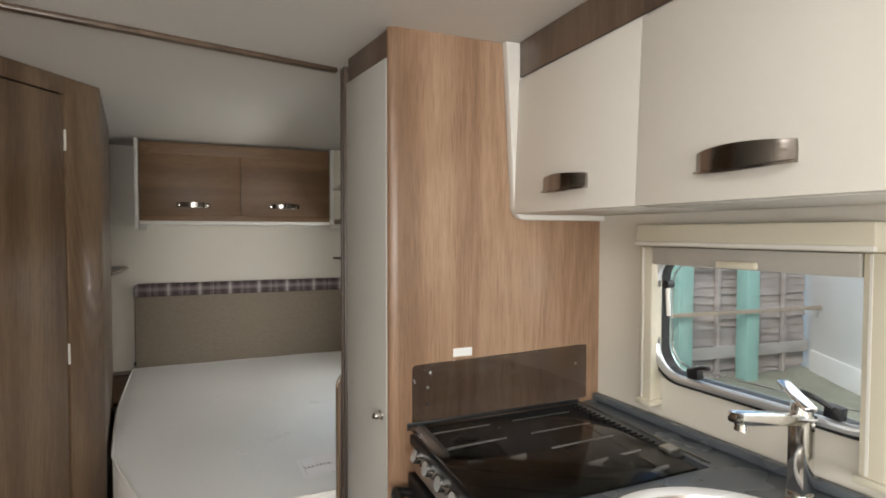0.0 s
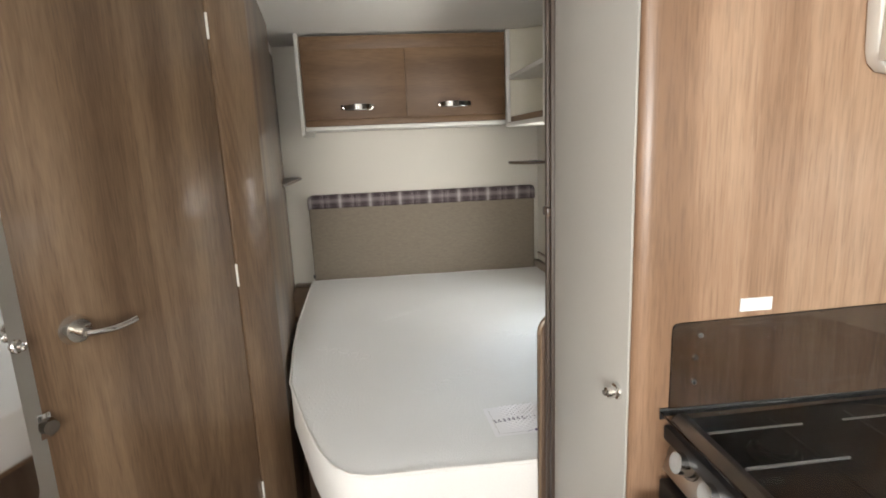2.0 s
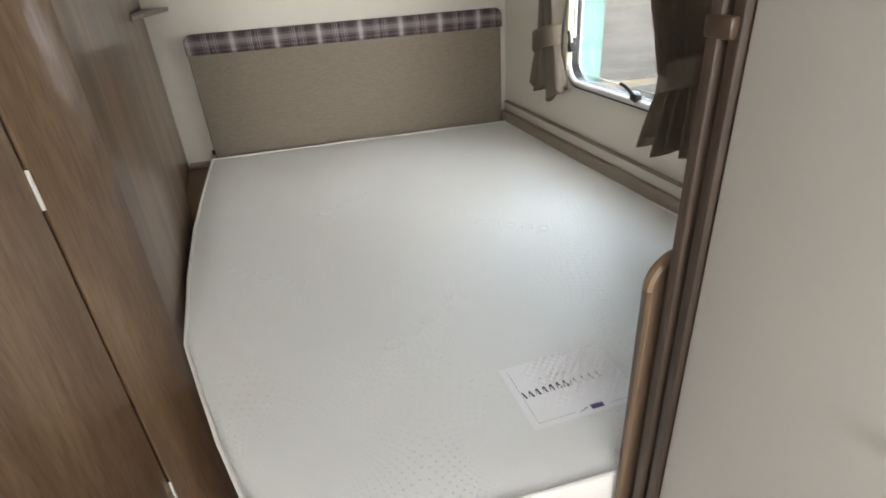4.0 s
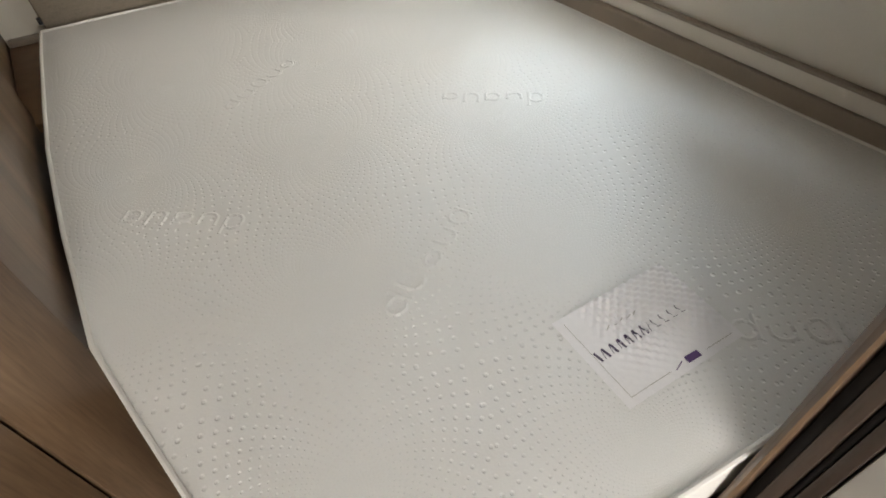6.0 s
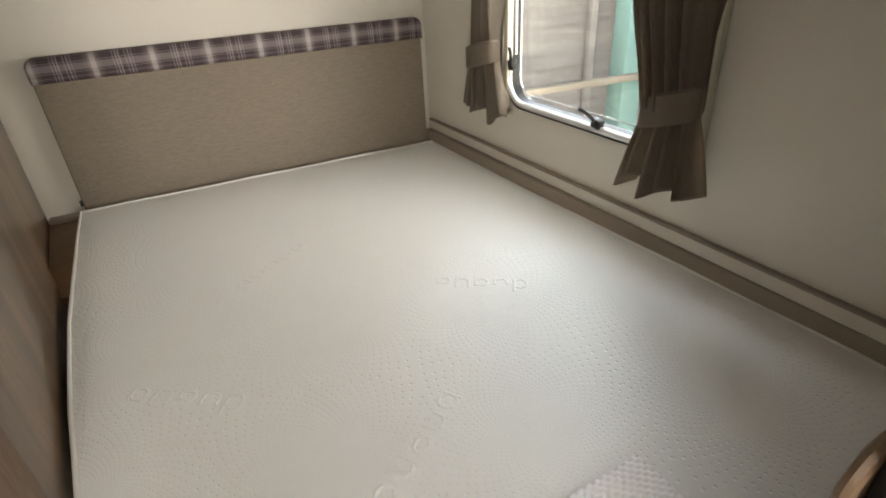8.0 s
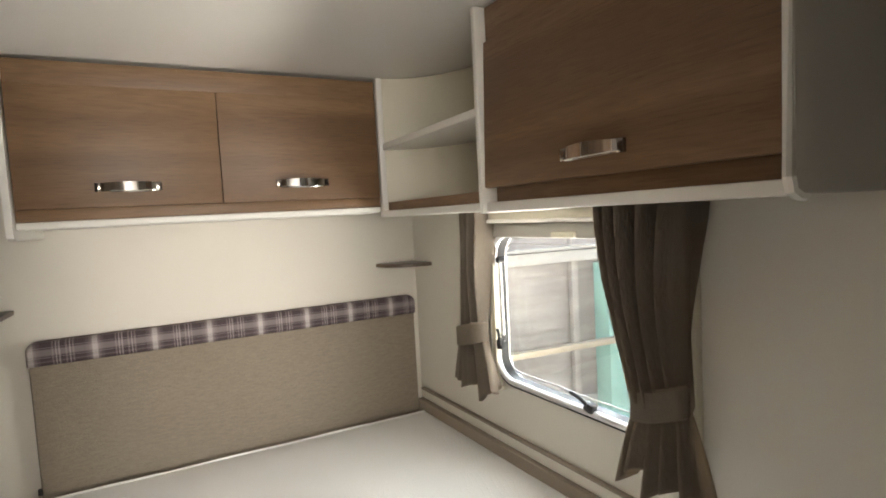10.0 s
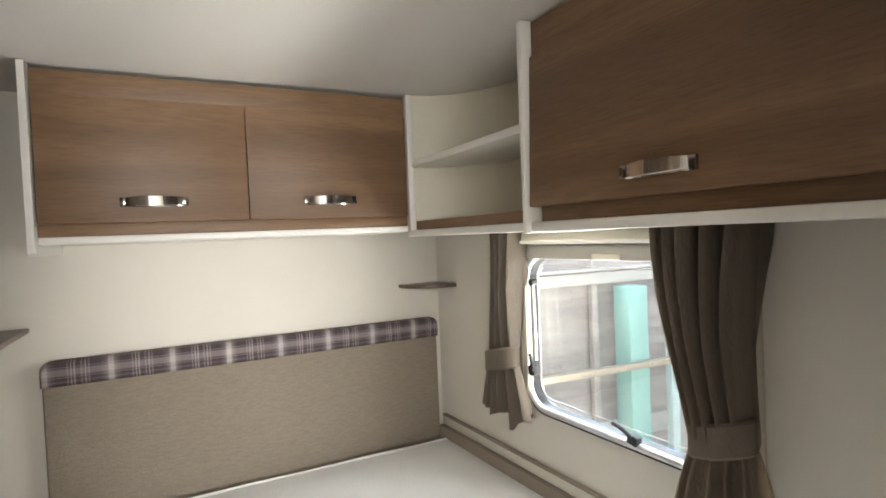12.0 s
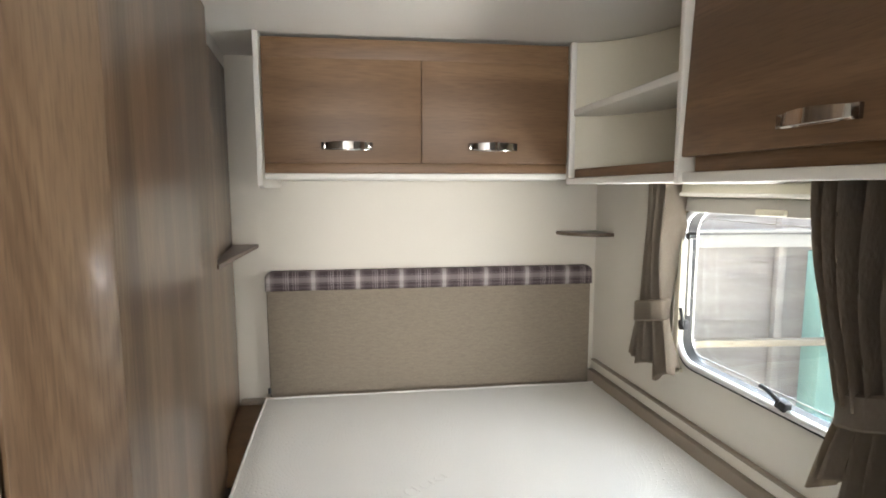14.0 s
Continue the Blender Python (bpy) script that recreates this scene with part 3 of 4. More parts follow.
def corner_shelf_unit():
    u = thing("corner_shelf_unit", (1.0, 3.06, 1.46), "white open corner shelf unit between overhead lockers", "shelf unit", "bedroom lockers")

    def board(in0, z0, z1, bevel, ya=2.733, yb=3.393, out=None):
        pts = [(0.857 + in0, ya), (0.848 + in0, yb)] + ([(1.125, yb), (1.17, ya)] if out is None else [(0.848 + out, yb), (0.857 + out, ya)])
        return prism(pts, z0, z1, bevel)

    part("side_post", box(0.845, 0.866, 3.384, 3.41, 1.455, CEIL - 0.003, 0.003), white_edge, u)
    part("divider", box(0.850, 1.168, 2.714, 2.732, 1.452, CEIL - 0.003, 0.004), white_edge, u)
    part("middle_shelf", board(0.010, 1.692, 1.714, 0.004), white_edge, u)
    part("bottom_shelf", board(-0.006, 1.456, 1.478, 0.005), white_edge, u)
    part("lip", board(0.022, 1.479, 1.508, 0.002, 2.734, 3.392, 0.034), oak_along, u, "dark wood-grain lip")
    # one bent panel sweeps from the front post round to the divider
    bend = [(0.866, 3.393)] + [(0.880 + 0.270 * math.sin(radians(q)) ** 1.1, 2.85 + 0.535 * math.cos(radians(q)) ** 0.8) for q in range(6, 90, 6)] + [(1.152, 2.84), (1.155, 2.733)]
    back = [(1.170, 2.733), (1.168, 2.86)] + [(0.884 + 0.282 * math.sin(radians(q)) ** 1.1, 2.862 + 0.535 * math.cos(radians(q)) ** 0.8) for q in range(84, 0, -6)] + [(0.866, 3.405)]
    part("back_panel", prism(bend + back, 1.479, CEIL - 0.003), shade_cream, u, "bent off-white back panel")


def side_locker():
    lk = thing("overhead_locker", (1.0, 2.36, 1.455), "brown wood-grain single-door overhead locker above the curtained window", "locker", "bedroom lockers")
    xf = 0.862
    LM = Matrix.Translation((xf, 2.713, 0)) @ Matrix.Rotation(radians(3.4), 4, "Z") @ Matrix.Translation((-xf, -2.713, 0))
    y0, y1 = 2.030, 2.711
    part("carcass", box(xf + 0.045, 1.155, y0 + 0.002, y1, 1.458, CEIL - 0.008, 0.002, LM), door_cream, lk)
    part("top_fascia", box(xf + 0.012, xf + 0.026, y0, y1 - 0.006, 1.845, 1.936, 0.001, LM), oak_along, lk)
    part("lower_strip", box(xf + 0.022, xf + 0.034, y0, y1 - 0.010, 1.478, 1.522, 0.001, LM), oak_along, lk)
    sh = LM @ Matrix.Translation((xf, 0, 1.514)) @ Matrix.Rotation(radians(2.5), 4, "Y") @ Matrix.Translation((-xf, 0, -1.514))
    d = part("door", box(xf - 0.010, xf + 0.008, y0 + 0.002, y1 - 0.004, 1.512, 1.856, 0.003, sh), oak_along, lk)
    out = LM.to_3x3() @ Vector((-1, 0, 0))
    bow_handle(d, LM @ Vector((xf - 0.008, 2.360, 1.557)), LM.to_3x3() @ Vector((0, 1, 0)), out, 0.136)
    part("base_rail", box(xf - 0.004, xf + 0.06, y0, y1, 1.455, 1.478, 0.004, LM), white_edge, lk, "white base rail")
    prof = [(xf - 0.016, 1.478), (xf - 0.011, 1.463), (xf + 0.004, 1.456), (1.165, 1.456), (1.165, CEIL - 0.003), (xf - 0.016, CEIL - 0.003)]
    end = prism(prof, 0, 0.016, 0.003, m=LM @ Matrix(((1, 0, 0, 0), (0, 0, 1, y0 - 0.017), (0, 1, 0, 0), (0, 0, 0, 1))))
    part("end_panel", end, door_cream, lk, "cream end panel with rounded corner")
    part("end_edging", tube([LM @ Vector((x, y0 - 0.009, z)) for x, z in ((xf - 0.016, CEIL - 0.01), (xf - 0.016, 1.48), (xf - 0.011, 1.464), (xf + 0.004, 1.457), (xf + 0.02, 1.456))], 0.0085, 8), white_edge, lk, "white edging")


rear_locker()
corner_shelf_unit()
side_locker()


# ---- bed ----
MT, MB = 0.622, 0.45
OUTLINE = [(-0.272, 3.645), (-0.262, 3.4), (-0.232, 2.9), (-0.196, 2.57), (-0.152, 2.27), (-0.096, 2.10), (-0.048, 1.96), (0.0, 1.84), (0.045, 1.765), (0.085, 1.73), (0.14, 1.714),
           (0.40, 1.717), (0.8, 1.722), (1.208, 1.726), (1.203, 2.0), (1.176, 2.3), (1.134, 2.83), (1.080, 3.645)]


def top_z(x, y):
    """The soft unevenness of the mattress top."""
    return MT + 0.002 + 0.0035 * noise.noise((x * 2.2, y * 2.2, 0.3)) + 0.0015 * noise.noise((x * 9, y * 9, 4))


def mattress():
    bed = thing("mattress", (0.45, 2.7, MB), "ivory knitted mattress with piped edge and cut-off foot corner", "mattress")
    body = prism(OUTLINE, MB, MT - 0.004, 0.012, segments=3)
    part("side_band", body, ivory_side, bed, "plain ivory side band")
    # the quilted top, softly domed to its rim
    bm = bmesh.new()
    cx, cy = 0.47, 2.66
    n, dense = 26, []
    for i, p in enumerate(OUTLINE):
        q = OUTLINE[(i + 1) % len(OUTLINE)]
        steps = max(1, round(math.dist(p, q) / 0.045))
        dense += [(p[0] + (q[0] - p[0]) * k / steps, p[1] + (q[1] - p[1]) * k / steps) for k in range(steps)]
    rows = []
    for r in range(n):
        f = 1 - r / n
        rows.append([])
        for x, y in dense:
            px, py = cx + (x - cx) * f, cy + (y - cy) * f
            edge = (1 - f) / 0.06
            z = MT - 0.004 * max(0, 1 - edge) + (top_z(px, py) - MT) * min(1, edge)
            rows[-1].append(bm.verts.new((px, py, z)))
    for r in range(n - 1):
        for k in range(len(dense)):
            bm.faces.new((rows[r][k], rows[r][(k + 1) % len(dense)], rows[r + 1][(k + 1) % len(dense)], rows[r + 1][k]))
    bm.faces.new(rows[-1])
    bmesh.ops.recalc_face_normals(bm, faces=bm.faces[:])
    part("quilted_top", bm, knit, bed, "dimpled knit top")
    part("piping", tube([(x, y, MT - 0.003 + 0.001 * math.sin(i * 0.7)) for i, (x, y) in enumerate(dense)], 0.0045, 8, True), ivory_side, bed, "ivory piping")
    return bed


mattress()

base = thing("bed_platform", (0.45, 2.7, 0), "brown wood-grain bed base under the mattress", "bed base")
inset = [(0.47 + (x - 0.47) * 0.955, 2.68 + (y - 2.68) * 0.965) for x, y in OUTLINE]
part("plinth", prism(inset, 0.0, 0.43, 0.002), oak_edge, base)
part("bed_board", prism([(0.47 + (x - 0.47) * 0.985, 2.68 + (y - 2.68) * 0.985) for x, y in OUTLINE], 0.432, 0.454, 0.003), oak_along, base)

hb = thing("headboard", (0.4, 3.71, 0.6), "taupe cloth headboard with a plaid band along its top", "headboard")
flip = Matrix(((1, 0, 0, 0), (0, 0, -1, REAR), (0, 1, 0, 0), (0, 0, 0, 1)))
part("pad", prism([(-0.267, 0.52), (1.072, 0.52), (1.072, 1.056), (-0.267, 1.056)], 0.0, 0.040, 0.010, m=flip), headboard_cloth, hb)
band = [(-0.270, 1.039)] + [(1.076, 1.039)] + [(1.076 - 0.03 + 0.03 * math.cos(radians(a)), 1.088 + 0.03 * math.sin(radians(a))) for a in range(0, 91, 15)] + [(-0.240 - 0.03 * math.sin(radians(a)), 1.088 + 0.03 * math.cos(radians(a))) for a in range(0, 91, 15)]
part("plaid_band", prism(band, 0.0, 0.052, 0.014, m=flip, segments=4), plaid_cloth, hb, "plum and grey plaid band")

# padded ledge between mattress and window wall
ledge = thing("bed_ledge", (1.15, 2.7, 0.55), "taupe ledge strip along the wall beside the mattress", "ledge")
part("rail", prism([(-0.013, 0.37), (-0.001, 0.37), (-0.001, 2.345), (-0.036, 2.345), (-0.034, 1.45)], 0.46, 0.662, 0.004, RW), ledge_taupe, ledge)
part("upper_moulding", box(-0.016, -0.001, 0.37, 2.345, 0.663, 0.698, 0.003, RW), cream, ledge, "cream moulding")
part("bead", box(-0.020, -0.001, 0.37, 2.345, 0.699, 0.706, 0.002, RW), ledge_taupe, ledge)

# wooden ledge at the bed head by the washroom wall
sl = thing("side_ledge", (-0.31, 3.55, 0.55), "small brown ledge between washroom wall and mattress", "ledge")
part("board", prism([(-0.318, 3.13), (-0.225, 3.13), (-0.255, 3.70), (-0.390, 3.70)], 0.552, 0.576, 0.003), oak_along, sl)
part("bracket", box(-0.384, -0.284, 3.690, 3.728, 0.577, 0.594, 0.003), ledge_taupe, sl, "grey corner bracket")
part("nosing", tube([(-0.276, 3.68, 0.590), (-0.268, 3.45, 0.588), (-0.256, 3.20, 0.586)], 0.006, 8), oak_edge, sl, "dark rounded nosing")
part("pin", rod((-0.262, 3.66, 0.635), (-0.262, 3.66, 0.655), 0.006), rubber, sl)


def corner_shelf(name_label, pts, z):
    s = thing("corner_shelf", (pts[0][0], pts[0][1], z), name_label, "shelf", "corner shelves")
    part("board", prism(pts, z - 0.015, z, 0.003), oak_edge, s)


arc = [(1.106 - 0.180 * math.cos(radians(a)) + 0.010 * math.sin(radians(a)), REAR - 0.002 - 0.150 * math.sin(radians(a)) ** 0.85) for a in range(0, 91, 9)]
corner_shelf("small brown quarter-round shelf in the corner by the window", [(1.104, REAR - 0.002)] + arc, 1.262)
corner_shelf("small brown triangular shelf between washroom wall and rear wall", [(-0.392, REAR - 0.002), (-0.312, 3.178), (-0.298, 3.160), (-0.290, 3.164), (-0.295, REAR - 0.002)], 1.224)



# ---- windows ----
def caravan_window(name, y0, y1, z0, z1, label, catches):
    """A top-hung acrylic caravan window in the skewed wall: seal, bright frame, two skins, stay and catches."""
    a, b = y0 - 1.36, y1 - 1.36
    w = thing(name, RW @ Vector((0.02, (a + b) / 2, z0)), label, "window", kind="structure")
    o, i1, i2 = rounded(a - 0.012, b + 0.012, z0 - 0.012, z1 + 0.012, 0.085), rounded(a + 0.012, b - 0.012, z0 + 0.012, z1 - 0.012, 0.07), rounded(a + 0.030, b - 0.030, z0 + 0.030, z1 - 0.030, 0.06)
    part("rubber_seal", ring(o, i1, -0.012, 0.03, RW), rubber, w, "black rubber seal")
    mid = rounded(a + 0.005, b - 0.005, z0 + 0.005, z1 - 0.005, 0.078)
    f = part("bright_frame", tube([(-0.012, p[0], p[1]) for p in mid], 0.0105, 10, True, RW), alloy, w, "bright metal frame")
    for d in (0.012, 0.036):
        pane = prism(rounded(a + 0.010, b - 0.010, z0 + 0.010, z1 - 0.010, 0.07), d, d + 0.003, m=RW @ Matrix(((0, 0, 1, 0), (1, 0, 0, 0), (0, 1, 0, 0), (0, 0, 0, 1))))
        g = part("pane", pane, acrylic, w, "clear acrylic pane", smooth=False)
        g.visible_shadow = False
    rim = rounded(a + 0.036, b - 0.036, z0 + 0.036, z1 - 0.036, 0.055)
    part("pane_edge", tube([(0.010, p[0], p[1]) for p in rim], 0.0016, 6, True, RW), steel, w, "pale moulded pane edge")
    # stay arm down the rear side
    part("stay_arm", tube([RW @ Vector(p) for p in ((-0.014, b - 0.040, z1 - 0.09), (-0.016, b - 0.046, z0 + 0.16))], 0.0055, 10), white_edge, w, "white window stay")
    part("stay_knob", rod(RW @ Vector((-0.002, b - 0.042, z1 - 0.09)), RW @ Vector((-0.026, b - 0.042, z1 - 0.09)), 0.010), black_plastic, w)
    for cy, cz, turn, side in catches:
        cy, cz = cy - 1.36, z0 + cz
        at = RW @ Matrix.Translation((-0.016, cy, cz)) @ Matrix.Rotation(radians(turn), 4, "X")
        c = part("catch", box(-0.012, 0.012, -0.016, 0.016, -0.012, 0.014, 0.004, at), black_plastic, w, "black plastic catch")
        lev = [at @ Vector((-0.014 - 0.010 * k / 6, side * 0.056 * k / 6, 0.010 + 0.014 * math.sin(1.8 * k / 6))) for k in range(7)]
        arm = tube(lev, 0.0055, 8)
        part("catch_lever", arm, black_plastic, c)
    return w


caravan_window("window_1", 2.43, 3.135, 0.885, 1.385, "hinged acrylic caravan window with black seal and silver frame", ((3.105, 0.125, 80, 1), (2.712, 0.022, 12, 1)))
caravan_window("window_2", 0.60, 1.135, 1.06, 1.39, "small hinged acrylic window above the kitchen worktop", ((1.010, 0.030, -4, -1), (0.705, 0.030, 6, 1)))


def blind(name_label, y0, y1, z_low, z_rail, z_top, depth=0.035, wide=0.026):
    """A cassette blind: head box, two side channels with feet, and the drawn-up blind's rail with its grip."""
    a, b = y0 - 1.36, y1 - 1.36
    v = thing("cassette_blind", RW @ Vector((-0.02, (a + b) / 2, z_low)), name_label, "blind")
    part("head_box", box(-depth - 0.016, -0.001, a - 0.03, b + 0.03, z_rail + 0.022, z_top, 0.006, RW), shade_cream, v)
    part("head_lip", box(-depth - 0.022, -depth - 0.006, a - 0.03, b + 0.03, z_rail + 0.024, z_rail + 0.034, 0.003, RW), white_edge, v)
    for s in (a - wide, b):
        c = part("side_channel", box(-depth + 0.010, -0.001, s, s + wide, z_low, z_rail + 0.021, 0.004, RW), shade_cream, v)
        part("channel_groove", box(-depth + 0.0085, -depth + 0.0105, s + wide * 0.62, s + wide * 0.74, z_low + 0.004, z_rail + 0.018, 0.0, RW), white_edge, c)
        part("channel_foot", box(-depth + 0.002, -0.001, s - 0.006, s + wide + 0.006, z_low - 0.014, z_low + 0.002, 0.004, RW), shade_cream, c)
    part("blind_rail", box(-depth + 0.006, -0.012, a + 0.002, b - 0.002, z_rail - 0.024, z_rail + 0.020, 0.004, RW), blind_grey, v, "grey rail of the drawn-up blind")
    part("grip", box(-depth - 0.006, -depth + 0.010, (a + b) / 2 - 0.045, (a + b) / 2 + 0.045, z_rail - 0.022, z_rail - 0.006, 0.004, RW), shade_cream, v, "cream finger grip")


blind("cream cassette blind round the bedroom window", 2.42, 3.122, 0.86, 1.395, 1.455, 0.035, 0.034)
blind("cream cassette blind round the kitchen window", 0.655, 1.122, 0.995, 1.375, 1.452, 0.05, 0.042)


def curtain(label, ya, yb, wa, wb, fa, fb, zt, zw, zb, depth, folds, seed):
    """A gathered curtain tied at the waist: top from ya to yb, waist from wa to wb, flared hem from fa to fb; y falls along the wall."""
    c = thing("curtain", (on_wall((ya + yb) / 2) - 0.06, (ya + yb) / 2, zb), label, "curtain", "tied curtains")
    nu, nv = 96, 60
    bm = bmesh.new()
    rows = []
    for j in range(nv + 1):
        v = j / nv
        z = zt + (zb - zt) * v
        if z > zw:
            s = (zt - z) / (zt - zw)
            s = s * s * (3 - 2 * s) * 0.55 + 0.45 * s ** 2.2
            pinch = 0.018 * math.sin(math.pi * s ** 0.7)
            y0, y1, amp = ya + (wa - ya) * s, yb + (wb - yb) * s + pinch, min(0.075, depth * 0.8) * (1 - 0.6 * s)
        else:
            s = ((zw - z) / (zw - zb)) ** 0.8
            y0, y1, amp = wa + (fa - wa) * s, wb + (fb - wb) * s, 0.012 + 0.020 * s
        row = []
        for i in range(nu + 1):
            u = i / nu
            ph = u * folds * 2 * math.pi + 0.9 * math.sin(3 * v + seed) + 1.3 * noise.noise((u * 3, v * 1.3, seed))
            x = math.copysign(abs(math.sin(ph)) ** 0.7, math.sin(ph)) + 0.3 * math.sin(2.1 * ph + seed)
            y = y0 + (y1 - y0) * (u + 0.014 * math.cos(ph))
            hem = 0.016 * math.sin(u * folds * 2 * math.pi * 0.5 + seed) + 0.022 * noise.noise((u * 5, seed, 2)) if z < zw else 0
            dome = 0.022 * math.sin(math.pi * u)
            row.append(bm.verts.new((on_wall(y) - depth - dome - amp * x, y, z + hem * max(0, (zw - z) / (zw - zb)))))
        rows.append(row)
    for j in range(nv):
        for i in range(nu):
            bm.faces.new((rows[j][i], rows[j][i + 1], rows[j + 1][i + 1], rows[j + 1][i]))
    ob = part("cloth", bm, curtain_cloth, c)
    mod = ob.modifiers.new("thickness", "SOLIDIFY")
    mod.thickness = 0.0018
    # tie-back band round the waist
    b = bmesh.new()
    ringpts, hh = 40, 0.036
    rr = []
    for zz, grow in ((zw - hh, 0.004), (zw - hh + 0.006, 0.009), (zw, 0.008), (zw + hh - 0.006, 0.009), (zw + hh, 0.004)):
        row = []
        for k in range(ringpts):
            a = 2 * math.pi * k / ringpts
            yy = (wa + wb) / 2 + (abs(wa - wb) / 2 + 0.004 + grow) * math.cos(a)
            xx = on_wall((wa + wb) / 2) - depth - 0.012 + (0.036 + grow + 0.003 * math.sin(5 * a + seed)) * math.sin(a)
            row.append(b.verts.new((xx, yy, zz - 0.020 * math.cos(a))))
        rr.append(row)
    for j in range(4):
        for k in range(ringpts):
            b.faces.new((rr[j][k], rr[j][(k + 1) % ringpts], rr[j + 1][(k + 1) % ringpts], rr[j + 1][k]))
    bmesh.ops.recalc_face_normals(b, faces=b.faces[:])
    part("tie_band", b, curtain_cloth, c, "cloth tie-back band")


curtain("beige-taupe curtain tied back beside the window at the bed head", 3.215, 3.085, 3.275, 3.135, 3.315, 3.055, 1.463, 1.035, 0.850, 0.048, 4.5, 1.0)
curtain("dark taupe curtain tied back on the near side of the window", 2.492, 2.322, 2.458, 2.345, 2.505, 2.312, 1.462, 1.030, 0.845, 0.105, 4.6, 4.2)


# ---- wardrobe between kitchen and bedroom ----
def wardrobe():
    w = thing("wardrobe", (0.9, 1.52, 0), "tall wood-grain wardrobe between kitchen and bed with narrow cream door", "wardrobe")
    # kitchen side panel with a rounded post at its free end
    post = [(0.634 - 0.028 * math.sin(radians(a)), 1.369 - 0.014 * math.cos(radians(a))) for a in range(0, 91, 10)]
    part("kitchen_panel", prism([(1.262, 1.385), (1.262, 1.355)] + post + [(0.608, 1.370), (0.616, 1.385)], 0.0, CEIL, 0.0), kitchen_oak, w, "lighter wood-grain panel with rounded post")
    WM4 = Matrix.Translation((0.602, 1.386, 0)) @ Matrix.Rotation(radians(8.5), 4, "Z") @ Matrix.Translation((-0.590, -1.386, 0))
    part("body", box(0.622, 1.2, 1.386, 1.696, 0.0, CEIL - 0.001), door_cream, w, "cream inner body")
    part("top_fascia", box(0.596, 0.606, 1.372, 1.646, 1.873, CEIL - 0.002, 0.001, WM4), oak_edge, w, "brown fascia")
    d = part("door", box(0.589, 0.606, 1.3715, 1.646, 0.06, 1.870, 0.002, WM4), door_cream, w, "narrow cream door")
    lock = part("push_lock", turned_rod((0.602, 1.400, 0.954), (0.576, 1.396, 0.954), ((0.0, 0.015), (0.12, 0.0155), (0.34, 0.014), (0.42, 0.0105), (0.75, 0.0105), (0.93, 0.009), (1.0, 0.006))), chrome, d, "chrome push lock")
    part("push_button", rod((0.578, 1.3963, 0.954), (0.573, 1.3955, 0.954), 0.006, 0.005, 18), dark_steel, d)
    # slide channels for the bedroom door
    for y0, y1, x0, mat in ((1.646, 1.660, 0.556, channel_brown), (1.661, 1.668, 0.564, rubber), (1.669, 1.684, 0.553, channel_brown), (1.685, 1.697, 0.566, rubber)):
        part("door_channel", box(x0, 0.60, y0, y1, 0.0, CEIL - 0.024, 0.002), mat, w, "dark brown upright channel" if mat is channel_brown else "black upright seal")
    part("channel_clip", box(0.547, 0.556, 1.648, 1.682, 1.229, 1.248, 0.003), oak_edge, w, "small brown channel clip")


wardrobe()
fp = thing("bed_end_panel", (0.86, 1.706, 0), "low brown panel across the bed foot with rounded corner", "panel")
prof = [(1.2, 0.0), (1.2, 0.995), (0.600, 0.995)] + [(0.592 - 0.045 * math.sin(radians(a)), 0.95 + 0.045 * math.cos(radians(a))) for a in range(0, 91, 10)] + [(0.547, 0.0)]
part("board", prism(prof, 0.0, 0.013, 0.0015, m=Matrix(((1, 0, 0, 0), (0, 0, 1, 1.698), (0, 1, 0, 0), (0, 0, 0, 1)))), oak_edge, fp)
part("edging", tube([(x, 1.7045, z) for x, z in prof[2:]], 0.0075, 8), oak_up, fp, "lighter wood edging")

# ---- mirror cupboard by the washroom door ----
mc = thing("mirror_cupboard", (-0.70, 1.15, 0), "cream cupboard with a tall mirror beside the washroom door", "cupboard")
part("body", box(LEFT, -0.602, 0.40, 1.66, 0.0, CEIL - 0.002), door_cream, mc)
part("door_front", box(-0.600, -0.568, 0.55, 1.735, 0.05, CEIL - 0.04, 0.003), door_cream, mc)
mir = rounded(0.62, 1.667, 0.672, 1.76, 0.03)
part("mirror", prism(mir, -0.5675, -0.563, m=Matrix(((0, 0, 1, 0), (1, 0, 0, 0), (0, 1, 0, 0), (0, 0, 0, 1)))), mirror_mat, mc, "tall mirror", smooth=False)
part("push_lock", turned_rod((-0.569, 1.690, 1.013), (-0.549, 1.690, 1.013), ((0.0, 0.016), (0.15, 0.0165), (0.35, 0.0145), (0.42, 0.011), (0.9, 0.010), (1.0, 0.006))), chrome, mc, "chrome push lock")
part("push_button", rod((-0.551, 1.690, 1.013), (-0.546, 1.690, 1.013), 0.0055, 0.0045, 18), dark_steel, mc)


# ---- kitchen ----
WT = 0.930


